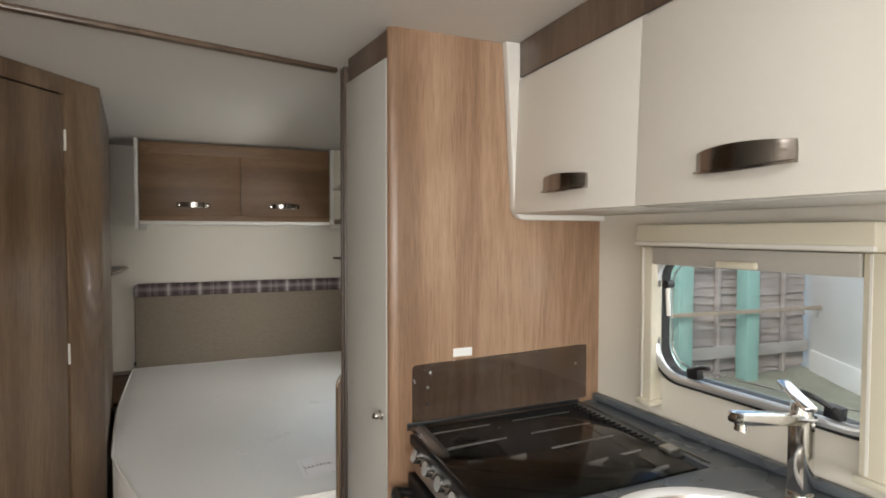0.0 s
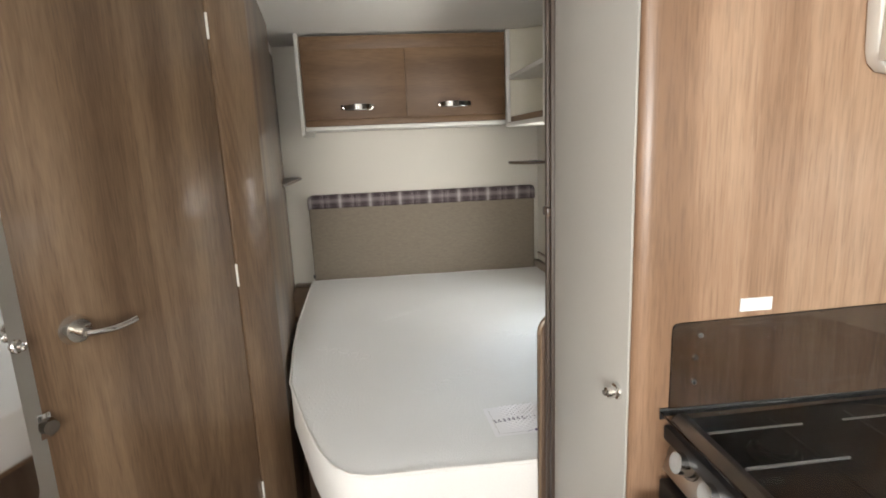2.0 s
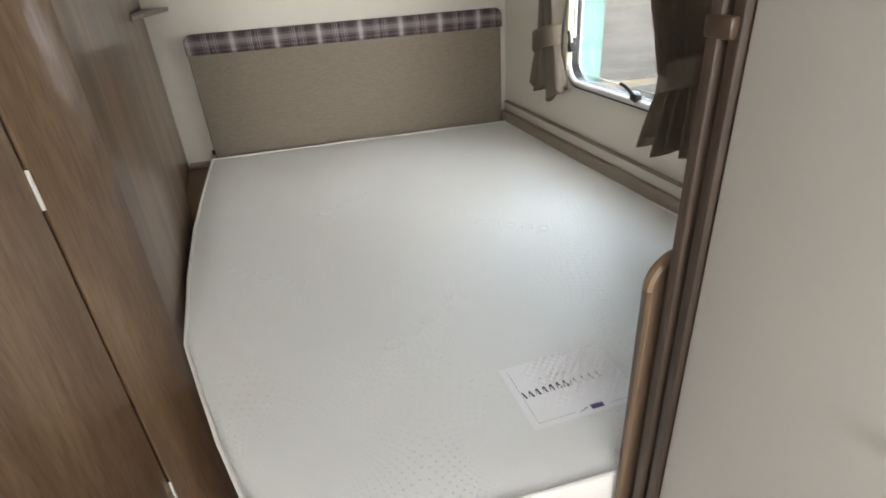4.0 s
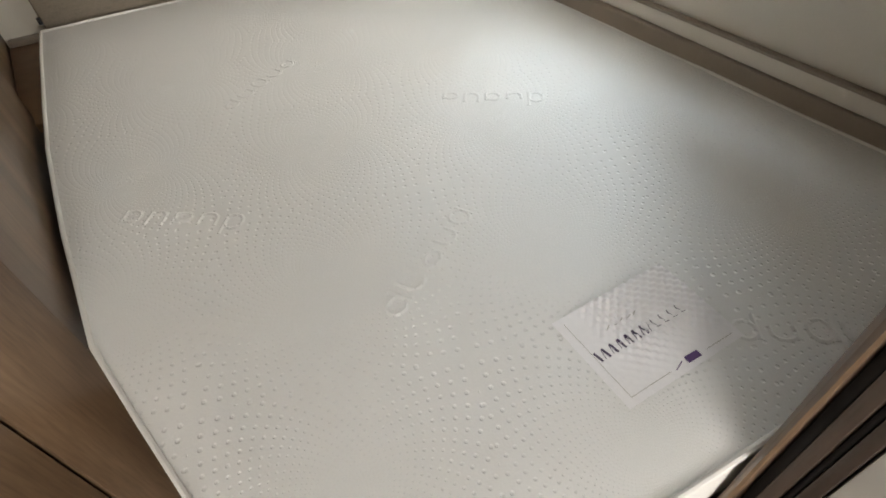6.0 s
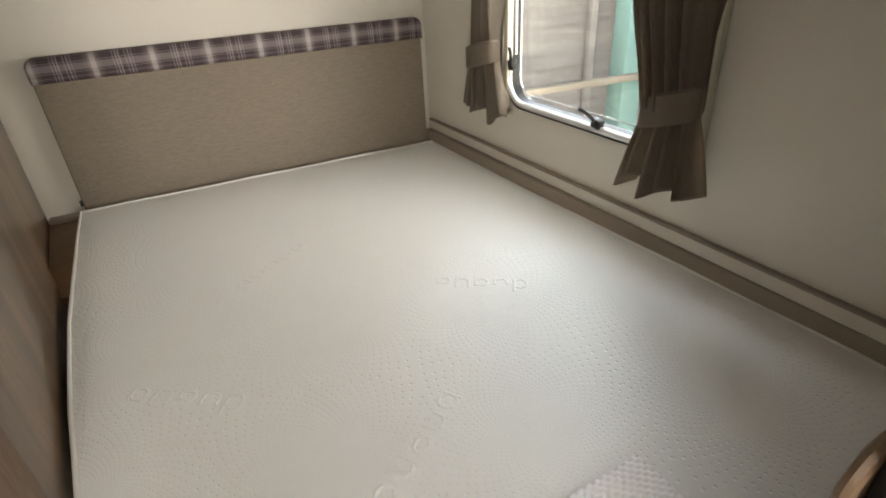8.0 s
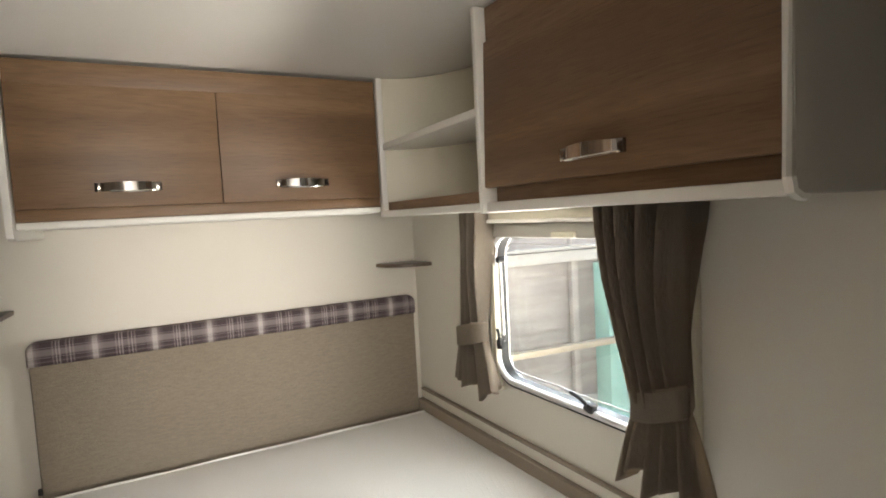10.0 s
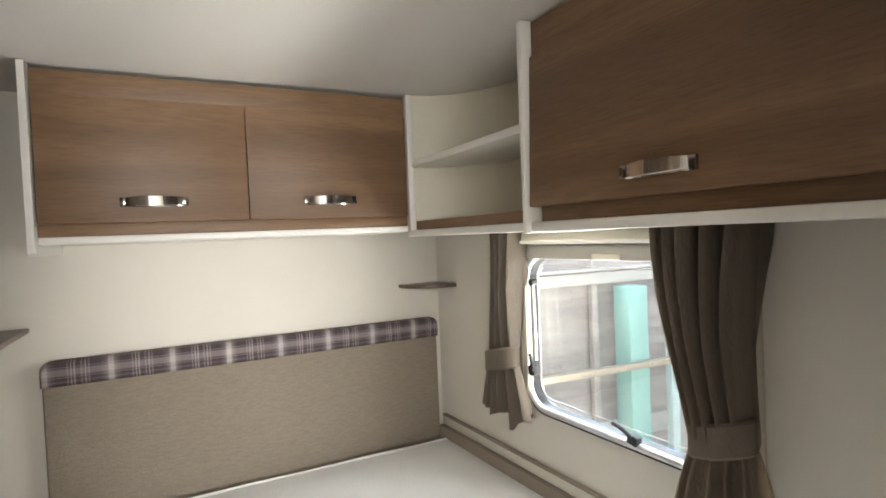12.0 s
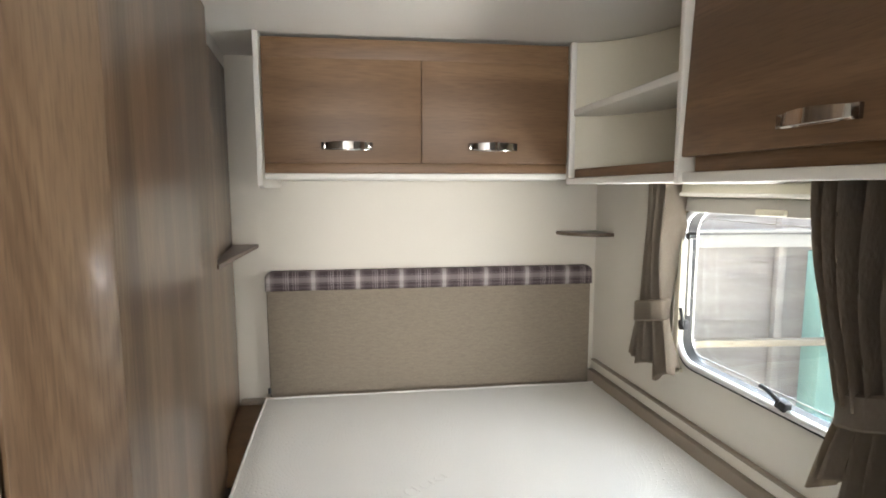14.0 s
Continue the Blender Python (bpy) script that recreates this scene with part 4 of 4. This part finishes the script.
def kitchen_locker(y0, y1, hy):
    lk = thing("kitchen_locker", (1.1, (y0 + y1) / 2, 1.468), "glossy white overhead kitchen locker with bowed metal handle", "locker", "kitchen lockers")
    part("carcass", box(0.975, 1.25, y0 + 0.001, y1 - 0.001, 1.480, CEIL - 0.004, 0.002), white_edge, lk)
    sh = Matrix.Translation((0.955, 0, 1.47)) @ Matrix.Rotation(radians(2.0), 4, "Y") @ Matrix.Translation((-0.955, 0, -1.47))
    d = part("door", box(0.950, 0.970, y0 + 0.0004, y1 - 0.0004, 1.482, 1.842, 0.002, sh), white_gloss, lk)
    bow_handle(d, (0.952, hy, 1.545), (0, 1, 0), (-1, 0, 0), 0.165, 0.042, dark_steel)
    part("top_fascia", box(0.966, 0.974, y0, y1, 1.850, CEIL - 0.002, 0.001), oak_edge, lk, "brown fascia")


for y0, y1 in ((0.8735, 1.327), (0.4195, 0.8733), (-0.035, 0.4193)):
    kitchen_locker(y0, y1, (y0 + y1) / 2)
ke = thing("locker_end_trim", (1.1, 1.34, 1.46), "white rounded end trim of the kitchen lockers", "trim")
prof = [(0.952, 1.50), (0.957, 1.483), (0.972, 1.469), (0.995, 1.465), (1.258, 1.465), (1.258, CEIL - 0.002), (0.925, CEIL - 0.002)]
part("trim", prism(prof, 0.0, 0.026, 0.004, m=Matrix(((1, 0, 0, 0), (0, 0, 1, 1.328), (0, 1, 0, 0), (0, 0, 0, 1)))), white_edge, ke)

# worktop with upstand
wt = thing("worktop", (0.95, 0.2, 0.9), "blue-grey laminate worktop with low upstand", "worktop")
bm = bmesh.new()
for a in ((0.60, 1.30, -0.90, 0.38), (1.174, 1.29, 0.883, 1.354)):
    add_box(bm, a[0], a[1], a[2], a[3], WT - 0.03, WT, 0.0)
part("slab", bm, worktop_grey, wt, smooth=False)
edge = [(0.60 + 0.7 * k / 14, 0.38) for k in range(14)] + [(1.30, 0.38 + 0.503 * k / 10) for k in range(10)] + [(1.30 - 0.7 * k / 14, 0.883) for k in range(14)] + [(0.60, 0.883 - 0.503 * k / 10) for k in range(10)]
cut = [math.atan2(y - 0.63, x - 0.95) for x, y in edge]
part("sink_slab", ring(edge, [(0.95 + 0.212 * math.cos(a), 0.63 + 0.212 * math.sin(a)) for a in cut], WT - 0.03, WT, Matrix(((0, 1, 0, 0), (0, 0, 1, 0), (1, 0, 0, 0), (0, 0, 0, 1)))), worktop_grey, wt, smooth=False)
part("upstand", box(-0.026, -0.001, -2.2, -0.006, WT + 0.001, WT + 0.022, 0.006, RW), worktop_grey, wt)
bc = thing("base_cabinet", (0.95, 0.1, 0), "brown wood-grain kitchen base cabinets", "cabinet")
part("body", box(0.64, 1.262, -0.90, 0.88, 0.08, WT - 0.16, 0.0), oak_along, bc)
part("top_rail", box(0.64, 0.66, -0.90, 0.88, WT - 0.159, WT - 0.031, 0.0), oak_along, bc)
part("plinth", box(0.70, 1.262, -0.90, 1.354, 0.0, 0.079, 0.0), oak_edge, bc)
for y0, y1 in ((-0.89, -0.33), (-0.325, 0.235), (0.24, 0.875)):
    d = part("door", box(0.622, 0.639, y0, y1, 0.10, 0.885, 0.003), oak_along, bc)
    bow_handle(d, (0.622, (y0 + y1) / 2, 0.80), (0, 1, 0), (-1, 0, 0), 0.15, 0.03)


def cooker():
    ck = thing("cooker", (0.88, 1.08, 0), "black gas cooker with closed dark glass lid and chrome knobs", "cooker")
    x0, x1, y0, y1 = 0.655, 1.168, 0.885, 1.350
    part("body", box(x0 + 0.02, x1, y0, y1, 0.081, WT - 0.045, 0.003), black_plastic, ck)
    part("hob_tray", box(x0 + 0.004, x1, y0, y1, WT - 0.044, WT - 0.018, 0.004), enamel, ck, "black enamel hob tray")
    # upper bars are coloured white to carry the glint of chrome wires
    for k, y in enumerate((0.94, 1.02, 1.11, 1.20, 1.29)):
        for xa, xb in ((x0 + 0.05, 0.86), (0.93, x1 - 0.06)):
            part("pan_support", tube([(xa, y, WT - 0.008), (xb, y, WT - 0.008)], 0.0022, 8), white_edge, ck, "pan-support bar, white in place of its chrome glint")
    for x in (0.70, 0.83, 0.96, 1.09):
        part("pan_support", tube([(x, 0.91, WT - 0.013), (x, 1.32, WT - 0.013)], 0.002, 8), black_plastic, ck)
    for x, y in ((0.78, 1.0), (0.78, 1.24), (1.03, 1.0), (1.03, 1.24)):
        b = part("burner", rod((x, y, WT - 0.018), (x, y, WT - 0.010), 0.036, 0.032, 24), black_plastic, ck, "round burner")
        part("burner_cap", rod((x, y, WT - 0.010), (x, y, WT - 0.005), 0.026, 0.024, 24), black_plastic, b)
    lid = part("glass_lid", box(x0 - 0.002, x1 - 0.028, y0 - 0.002, y1, WT, WT + 0.006, 0.0015), lid_glass, ck, "dark glass lid")
    part("rear_trim", box(x0 - 0.002, x1 + 0.020, y1 + 0.0005, y1 + 0.0035, WT - 0.01, WT + 0.010, 0.001), black_plastic, ck, "black trim behind the lid")
    vent = part("vent_strip", box(x1 - 0.026, x1 + 0.004, y0 + 0.06, y1 - 0.002, WT - 0.006, WT + 0.003, 0.002), black_plastic, ck, "black hinge strip with vent teeth")
    for k in range(17):
        y = 1.005 + k * 0.0195
        part("vent_tooth", box(x1 - 0.024, x1 - 0.006, y, y + 0.009, WT + 0.003, WT + 0.008, 0.001), black_plastic, vent)
    part("lid_hinge", box(x1 - 0.03, x1 + 0.004, y0 + 0.075, y0 + 0.108, WT + 0.0035, WT + 0.014, 0.003), steel, ck, "grey lid hinge")
    part("hob_rim", box(x1 + 0.020, x1 + 0.026, y0 + 0.012, y1, WT + 0.0005, WT + 0.002, 0.0005), dark_steel, ck)
    # sloping control panel with knobs
    tilt = Matrix.Translation((x0 + 0.036, 0, WT - 0.004)) @ Matrix.Rotation(radians(14), 4, "Y")
    part("control_panel", box(-0.006, 0.012, y0, y1, -0.102, 0.0, 0.002, tilt), steel, ck, "brushed steel control panel")
    for k in range(5):
        y = 1.285 - 0.078 * k
        kb = part("knob", rod(tilt @ Vector((-0.006, y, -0.052)), tilt @ Vector((-0.034, y, -0.052)), 0.020, 0.0165, 26), chrome, ck, "chrome control knob")
        part("knob_collar", rod(tilt @ Vector((-0.005, y, -0.052)), tilt @ Vector((-0.010, y, -0.052)), 0.025, 0.024, 26), dark_steel, kb)
    part("oven_door", box(x0 - 0.002, x0 + 0.019, y0 + 0.004, y1 - 0.004, 0.32, WT - 0.115, 0.004), enamel, ck, "black glass oven door")
    part("oven_handle", tube([(x0 - 0.002, y1 - 0.03, 0.775), (x0 - 0.045, y1 - 0.03, 0.785), (x0 - 0.05, y1 - 0.05, 0.787), (x0 - 0.05, y0 + 0.05, 0.787), (x0 - 0.045, y0 + 0.03, 0.785), (x0 - 0.002, y0 + 0.03, 0.775)], 0.012, 12), black_plastic, ck, "black oven handle")
    part("grill_door", box(x0 - 0.002, x0 + 0.019, y0 + 0.004, y1 - 0.004, 0.10, 0.31, 0.004), enamel, ck)


lid_glass = glass("smoked_lid_glass", (0.64, 0.66, 0.69), 0.012, 1.24)
cooker()

sp = thing("splashback", (0.94, 1.353, WT), "smoked brown splashback panel screwed to the wood", "splashback")
flat = Matrix(((1, 0, 0, 0), (0, 0, -1, 1.3545), (0, 1, 0, 0), (0, 0, 0, 1)))
spo = [(0.668, WT + 0.008), (1.214, WT + 0.012), (1.214, 1.098)] + [(1.200, 1.100)] + [(0.680 - 0.012 * math.sin(radians(a)), 1.076 + 0.012 * math.cos(radians(a))) for a in range(0, 91, 18)]
part("panel", prism(spo, 0.0, 0.005, 0.0015, m=flat), smoked, sp)
for x, z in ((0.708, 1.028), (0.708, 0.985), (1.172, 1.048), (0.715, 1.066)):
    part("screw", rod((x, 1.350, z), (x, 1.3465, z), 0.0055, 0.0045, 16), chrome, sp, "screw head")
stk = solid("sticker", box(0.783, 0.838, 1.3525, 1.3545, 1.100, 1.122), sticker_white, "small blank white sticker on the wood panel", "sticker")

# sink and tap
sk = thing("sink", (0.95, 0.63, 0.8), "round steel sink with pale rim in the worktop", "sink")
cxs, cys = 0.95, 0.63


def turned(profile, cx, cy, sides=40):
    """A surface of revolution about an upright axis from (radius, z) pairs."""
    bm = bmesh.new()
    rows = [[bm.verts.new((cx + r * math.cos(2 * math.pi * k / sides), cy + r * math.sin(2 * math.pi * k / sides), z)) for k in range(sides)] for r, z in profile]
    for a, b in zip(rows, rows[1:]):
        for k in range(sides):
            bm.faces.new((a[k], a[(k + 1) % sides], b[(k + 1) % sides], b[k]))
    bmesh.ops.recalc_face_normals(bm, faces=bm.faces[:])
    return bm


part("rim", turned([(0.225, WT + 0.001), (0.222, WT + 0.007), (0.205, WT + 0.008), (0.196, WT + 0.003)], cxs, cys), sticker_white, sk, "pale rolled rim")
part("bowl", turned([(0.197, WT + 0.004), (0.19, WT - 0.03), (0.17, WT - 0.11), (0.12, WT - 0.135), (0.02, WT - 0.14)], cxs, cys), steel, sk, "steel bowl")
tp = thing("tap", (1.215, 0.72, WT), "chrome mixer tap with angular spout beside the sink", "tap")
tx, ty = 1.215, 0.720
part("base", rod((tx, ty, WT), (tx, ty, WT + 0.014), 0.026, 0.022, 24), chrome, tp)
part("column", box(tx - 0.017, tx + 0.017, ty - 0.017, ty + 0.017, WT + 0.012, 1.090, 0.006), chrome, tp)
sd = Matrix.Translation((tx, ty, 1.078)) @ Matrix.Rotation(radians(180), 4, "Z") @ Matrix.Rotation(radians(-8), 4, "Y")
part("spout", box(-0.022, 0.180, -0.017, 0.017, -0.004, 0.017, 0.006, sd), chrome, tp)
part("outlet", rod(sd @ Vector((0.160, 0, -0.016)), sd @ Vector((0.160, 0, 0.0)), 0.012, 0.012, 18), chrome, tp)
part("lever", box(-0.03, 0.075, -0.012, 0.012, 0.0, 0.009, 0.003, Matrix.Translation((tx, ty, 1.112)) @ Matrix.Rotation(radians(60), 4, "Z") @ Matrix.Rotation(radians(-14), 4, "Y")), chrome, tp)
part("cartridge", rod((tx, ty, 1.090), (tx, ty, 1.113), 0.020, 0.018, 24), chrome, tp)

# ---- mattress label ----
lb = thing("mattress_label", (0.53, 1.85, MT + 0.006), "square satin label with dark print on the mattress", "label")
LB = Matrix.Translation((0.559, 1.905, 0.0)) @ Matrix.Rotation(radians(3.5), 4, "Z")


def on_label(u, v):
    """A point of the label, lying on the mattress, puckered by the quilting under its upper part."""
    p = LB @ Vector((u, v, 0))
    quilt = max(0.0, min(1.0, (u + 0.075) / 0.05)) * max(0.0, min(1.0, (v + 0.062) / 0.05))
    return Vector((p.x, p.y, top_z(p.x, p.y) + 0.0018 + 0.0028 * quilt * math.sin(u * 400) * math.sin(v * 400) + 0.0027 * quilt))


patch = bmesh.new()
rows = [[patch.verts.new(on_label(-0.103 + 0.206 * i / 120, -0.077 + 0.154 * j / 90)) for i in range(121)] for j in range(91)]
for j in range(90):
    for i in range(120):
        patch.faces.new((rows[j][i], rows[j][i + 1], rows[j + 1][i + 1], rows[j + 1][i]))
part("patch", patch, label_white, lb)


def print_bar(u0, v0, u1, v1, width, mat, name="letter_bar"):
    """A printed stroke on the label, following its puckers."""
    bm = bmesh.new()
    d = Vector((u1 - u0, v1 - v0)).normalized() * width / 2
    steps = max(2, int(math.dist((u0, v0), (u1, v1)) / 0.004))
    line = [[bm.verts.new(on_label(u0 + (u1 - u0) * k / steps - sgn * d.y, v0 + (v1 - v0) * k / steps + sgn * d.x) + Vector((0, 0, 0.0006))) for sgn in (-1, 1)] for k in range(steps + 1)]
    for p, q in zip(line, line[1:]):
        bm.faces.new((p[0], p[1], q[1], q[0]))
    bmesh.ops.recalc_face_normals(bm, faces=bm.faces[:])
    return part(name, bm, mat, lb)


# a row of heavy strokes with thin ones between, then lighter strokes: the print cannot be told at this size
for k in range(7):
    u = -0.084 + k * 0.0135
    lean = 0.003 * ((k * 3) % 3 - 1)
    print_bar(u, -0.008, u + lean, 0.008, 0.0036, ink)
    print_bar(u + 0.0062, -0.007, u + 0.0062 - lean, 0.007, 0.0011, ink)
for k in range(4):
    u = 0.014 + k * 0.0155
    print_bar(u, -0.007, u, 0.008, 0.0011, ink)
    print_bar(u, -0.0065, u + 0.008, -0.0065, 0.0011, ink)
for k in range(5):
    print_bar(-0.046 + k * 0.012, 0.027, -0.039 + k * 0.012, 0.031 - 0.003 * (k % 2), 0.0012, blind_grey, "signature_bar")
print_bar(0.008, -0.064, 0.031, -0.0645, 0.010, purple_ink, "mark")
print_bar(-0.014, -0.068, 0.002, -0.062, 0.0014, purple_ink, "mark_tail")
print_bar(-0.090, -0.066, -0.090, 0.066, 0.0008, blind_grey, "print_line")
print_bar(-0.090, -0.066, -0.022, -0.066, 0.0008, blind_grey, "print_line")
print_bar(0.042, -0.066, 0.092, -0.066, 0.0008, blind_grey, "print_line")


def embossed(x0, y0, x1, y1, size, seed):
    """Illegible raised lettering quilted into the knit."""
    d = Vector((x1 - x0, y1 - y0))
    m = Matrix.Translation((x0, y0, 0)) @ Matrix.Rotation(math.atan2(d.y, d.x), 4, "Z")
    bm = bmesh.new()
    n = 5
    for k in range(n):
        a = d.length * (k + 0.1) / n
        b = d.length * (k + 0.75) / n
        h = size * (0.8 + 0.2 * math.sin(seed + k * 2.1))
        c, r = (a + b) / 2, (b - a) / 2
        bowl = [(c + r * math.cos(radians(q)), h * 0.36 + h * 0.36 * math.sin(radians(q))) for q in range(0, 360, 30)]
        cup = [(c - r * math.cos(radians(q)), h * 0.32 - h * 0.32 * math.sin(radians(q))) for q in range(0, 181, 30)]
        pts = bowl + [(b, h * 0.36), (b, h if k == 0 else h * 0.72), (b, 0)] if k % 2 == 0 else [(a, h * 0.72)] + cup + [(b, h * 0.72), (b, 0)]
        line = [Vector((*p, 0)).lerp(Vector((*q, 0)), t / 5) for p, q in zip(pts, pts[1:]) for t in range(6)]
        line = [m @ p for p in line]
        absorb(bm, tube([(p.x, p.y, top_z(p.x, p.y) - 0.0045) for p in line], 0.0062, 8))
    return bm


QUILT = bpy.data.objects["mattress"]
for k, e in enumerate(((0.262, 2.09, 0.480, 2.245), (0.118, 2.439, -0.090, 2.575), (0.800, 2.505, 0.600, 2.632), (0.650, 1.838, 0.86, 1.712), (0.158, 2.835, 0.366, 2.99))):
    part("embossed_lettering", embossed(*e, 0.052, k), knit, QUILT)

# ---- lounge behind, which closes the place ----
for x0, x1 in ((LEFT, -0.45), (0.72, 1.3)):
    so = thing("bench_seat", ((x0 + x1) / 2, -1.8, 0), "beige cloth bench seat in the front lounge", "seat", "bench seats")
    part("box", box(x0 + 0.002, x1, -2.6, -1.05, 0.0, 0.32, 0.004), oak_along, so)
    part("cushion", box(x0 + 0.002, x1, -2.6, -1.05, 0.321, 0.47, 0.03), seat_cloth, so)

# ---- outside ----
FENCE = Matrix.Translation((4.43, 4.055, 0)) @ Matrix.Rotation(radians(-4.9), 4, "Z")
BANK = -0.075


def ground_sheet():
    """Level ground that rises to a low bank along the fence beside the caravan."""
    bm = bmesh.new()

    def ease(v, lo, hi):
        v = max(0.0, min(1.0, (v - lo) / (hi - lo)))
        return v * v * (3 - 2 * v)

    marks = [-60, -30, -12] + [-6 + 0.3 * k for k in range(61)] + [18, 30, 60]
    back = FENCE.inverted()
    rows = []
    for x in marks:
        rows.append([])
        for y in marks:
            p = back @ Vector((x, y, 0))
            rise = ease(x, 1.4, 2.2) * (1 - ease(-p.y, 1.1, 2.6)) * (1 - ease(p.y, 2.0, 6.0)) * (1 - ease(x, 9, 13))
            bump = 0.02 * noise.noise((x * 1.7, y * 1.7, 0)) if 1.5 < x < 9 else 0
            rows[-1].append(bm.verts.new((x, y, -0.6 + (BANK + 0.6) * rise + bump * rise)))
    for i in range(len(marks) - 1):
        for j in range(len(marks) - 1):
            bm.faces.new((rows[i][j], rows[i + 1][j], rows[i + 1][j + 1], rows[i][j + 1]))
    return bm


setting("ground", ground_sheet(), ground_mat, "gravel ground with moss patches, rising to the fence")


def wavy_board(x0, x1, height, seed, m):
    """A waney-edged board: its lower edge follows the tree, its face is slightly cupped."""
    bm = bmesh.new()
    n, rows = 30, []
    for i in range(n + 1):
        x = x0 + (x1 - x0) * i / n
        low = 0.030 * noise.noise((x * 2.3, seed, 0.5)) + 0.012 * noise.noise((x * 7, seed, 3.1))
        bow = 0.010 * noise.noise((x * 1.5, seed, 7.7))
        rows.append([bm.verts.new((x, y + bow, z)) for y, z in ((-0.006, low), (0.012, low), (0.016, height), (0.004, height))])
    for p, q in zip(rows, rows[1:]):
        for k in range(4):
            bm.faces.new((p[k], p[(k + 1) % 4], q[(k + 1) % 4], q[k]))
    bm.faces.new(rows[0])
    bm.faces.new(rows[-1][::-1])
    bmesh.ops.recalc_face_normals(bm, faces=bm.faces[:])
    bmesh.ops.transform(bm, matrix=m, verts=bm.verts)
    return bm


def fence():
    """Waney-edged boards with thin battens, rails at three heights, and teal posts in front."""
    f = thing("fence", FENCE @ Vector((0, 0, BANK)), "weathered waney-edge board fence with teal posts", "fence")
    for b in range(3):
        s0 = -2.95 + b * 1.57
        for k in range(20):
            z = BANK - 0.01 + k * 0.086
            t = FENCE @ Matrix.Translation((0, 0.006 * ((k * 7 + b) % 3), z)) @ Matrix.Rotation(radians(-8), 4, "X")
            part("board", wavy_board(s0 + 0.005, s0 + 1.565, 0.100 + 0.006 * ((k * 5 + b * 3) % 3), k * 3.7 + b * 11.3, t), fence_wood, f, smooth=False)
    for s0 in (-2.93, -2.05, -1.12, -0.36, 0.50, 1.40):
        part("batten", box(s0 - 0.022, s0 + 0.022, -0.055, -0.012, BANK, 1.66, 0.003, FENCE), fence_wood, f)
    for s0, w, top in ((-2.69, 0.070, 1.105), (-1.86, 0.070, 1.105), (-0.06, 0.080, 1.12), (0.78, 0.080, 1.12)):
        part("post", box(s0 - w, s0 + w, -0.215, -0.075, BANK - 0.05, top, 0.008, FENCE), teal_paint, f, "broad teal painted post")
    part("thin_post", box(-1.53, -1.47, -0.125, -0.070, BANK - 0.05, 1.12, 0.006, FENCE), pale_teal, f, "thin pale teal post")
    part("rail", box(-2.95, 1.72, -0.105, -0.057, 1.125, 1.195, 0.004, FENCE), concrete, f, "pale top rail")
    part("rail", box(-2.95, 1.72, -0.125, -0.075, 1.205, 1.222, 0.003, FENCE), concrete, f, "pale thin rail")
    part("rail", box(-2.95, 1.72, -0.265, -0.222, 0.625, 0.660, 0.004, FENCE), weathered_rail, f, "weathered brown rail")
    part("rail", box(-2.95, 1.72, -0.072, -0.057, 0.140, 0.265, 0.004, FENCE), concrete, f, "broad pale lower rail")


fence()
wb = thing("white_building", (7.0, 2.5, -0.6), "white rendered building beyond the kitchen window", "building")
BM = Matrix.Translation((6.32, 4.05, 0)) @ Matrix.Rotation(math.atan2(-0.9, -0.58), 4, "Z")
part("wall", box(0.0, 7.0, 0.0, 4.0, -0.6, 4.2, 0.01, BM), render_white, wb)
part("roof", box(-0.2, 7.2, -0.25, 4.2, 4.2, 4.5, 0.02, BM), concrete, wb)
part("plinth_band", box(0.3, 7.0, -0.03, -0.001, -0.6, 0.16, 0.004, BM), render_white, wb)
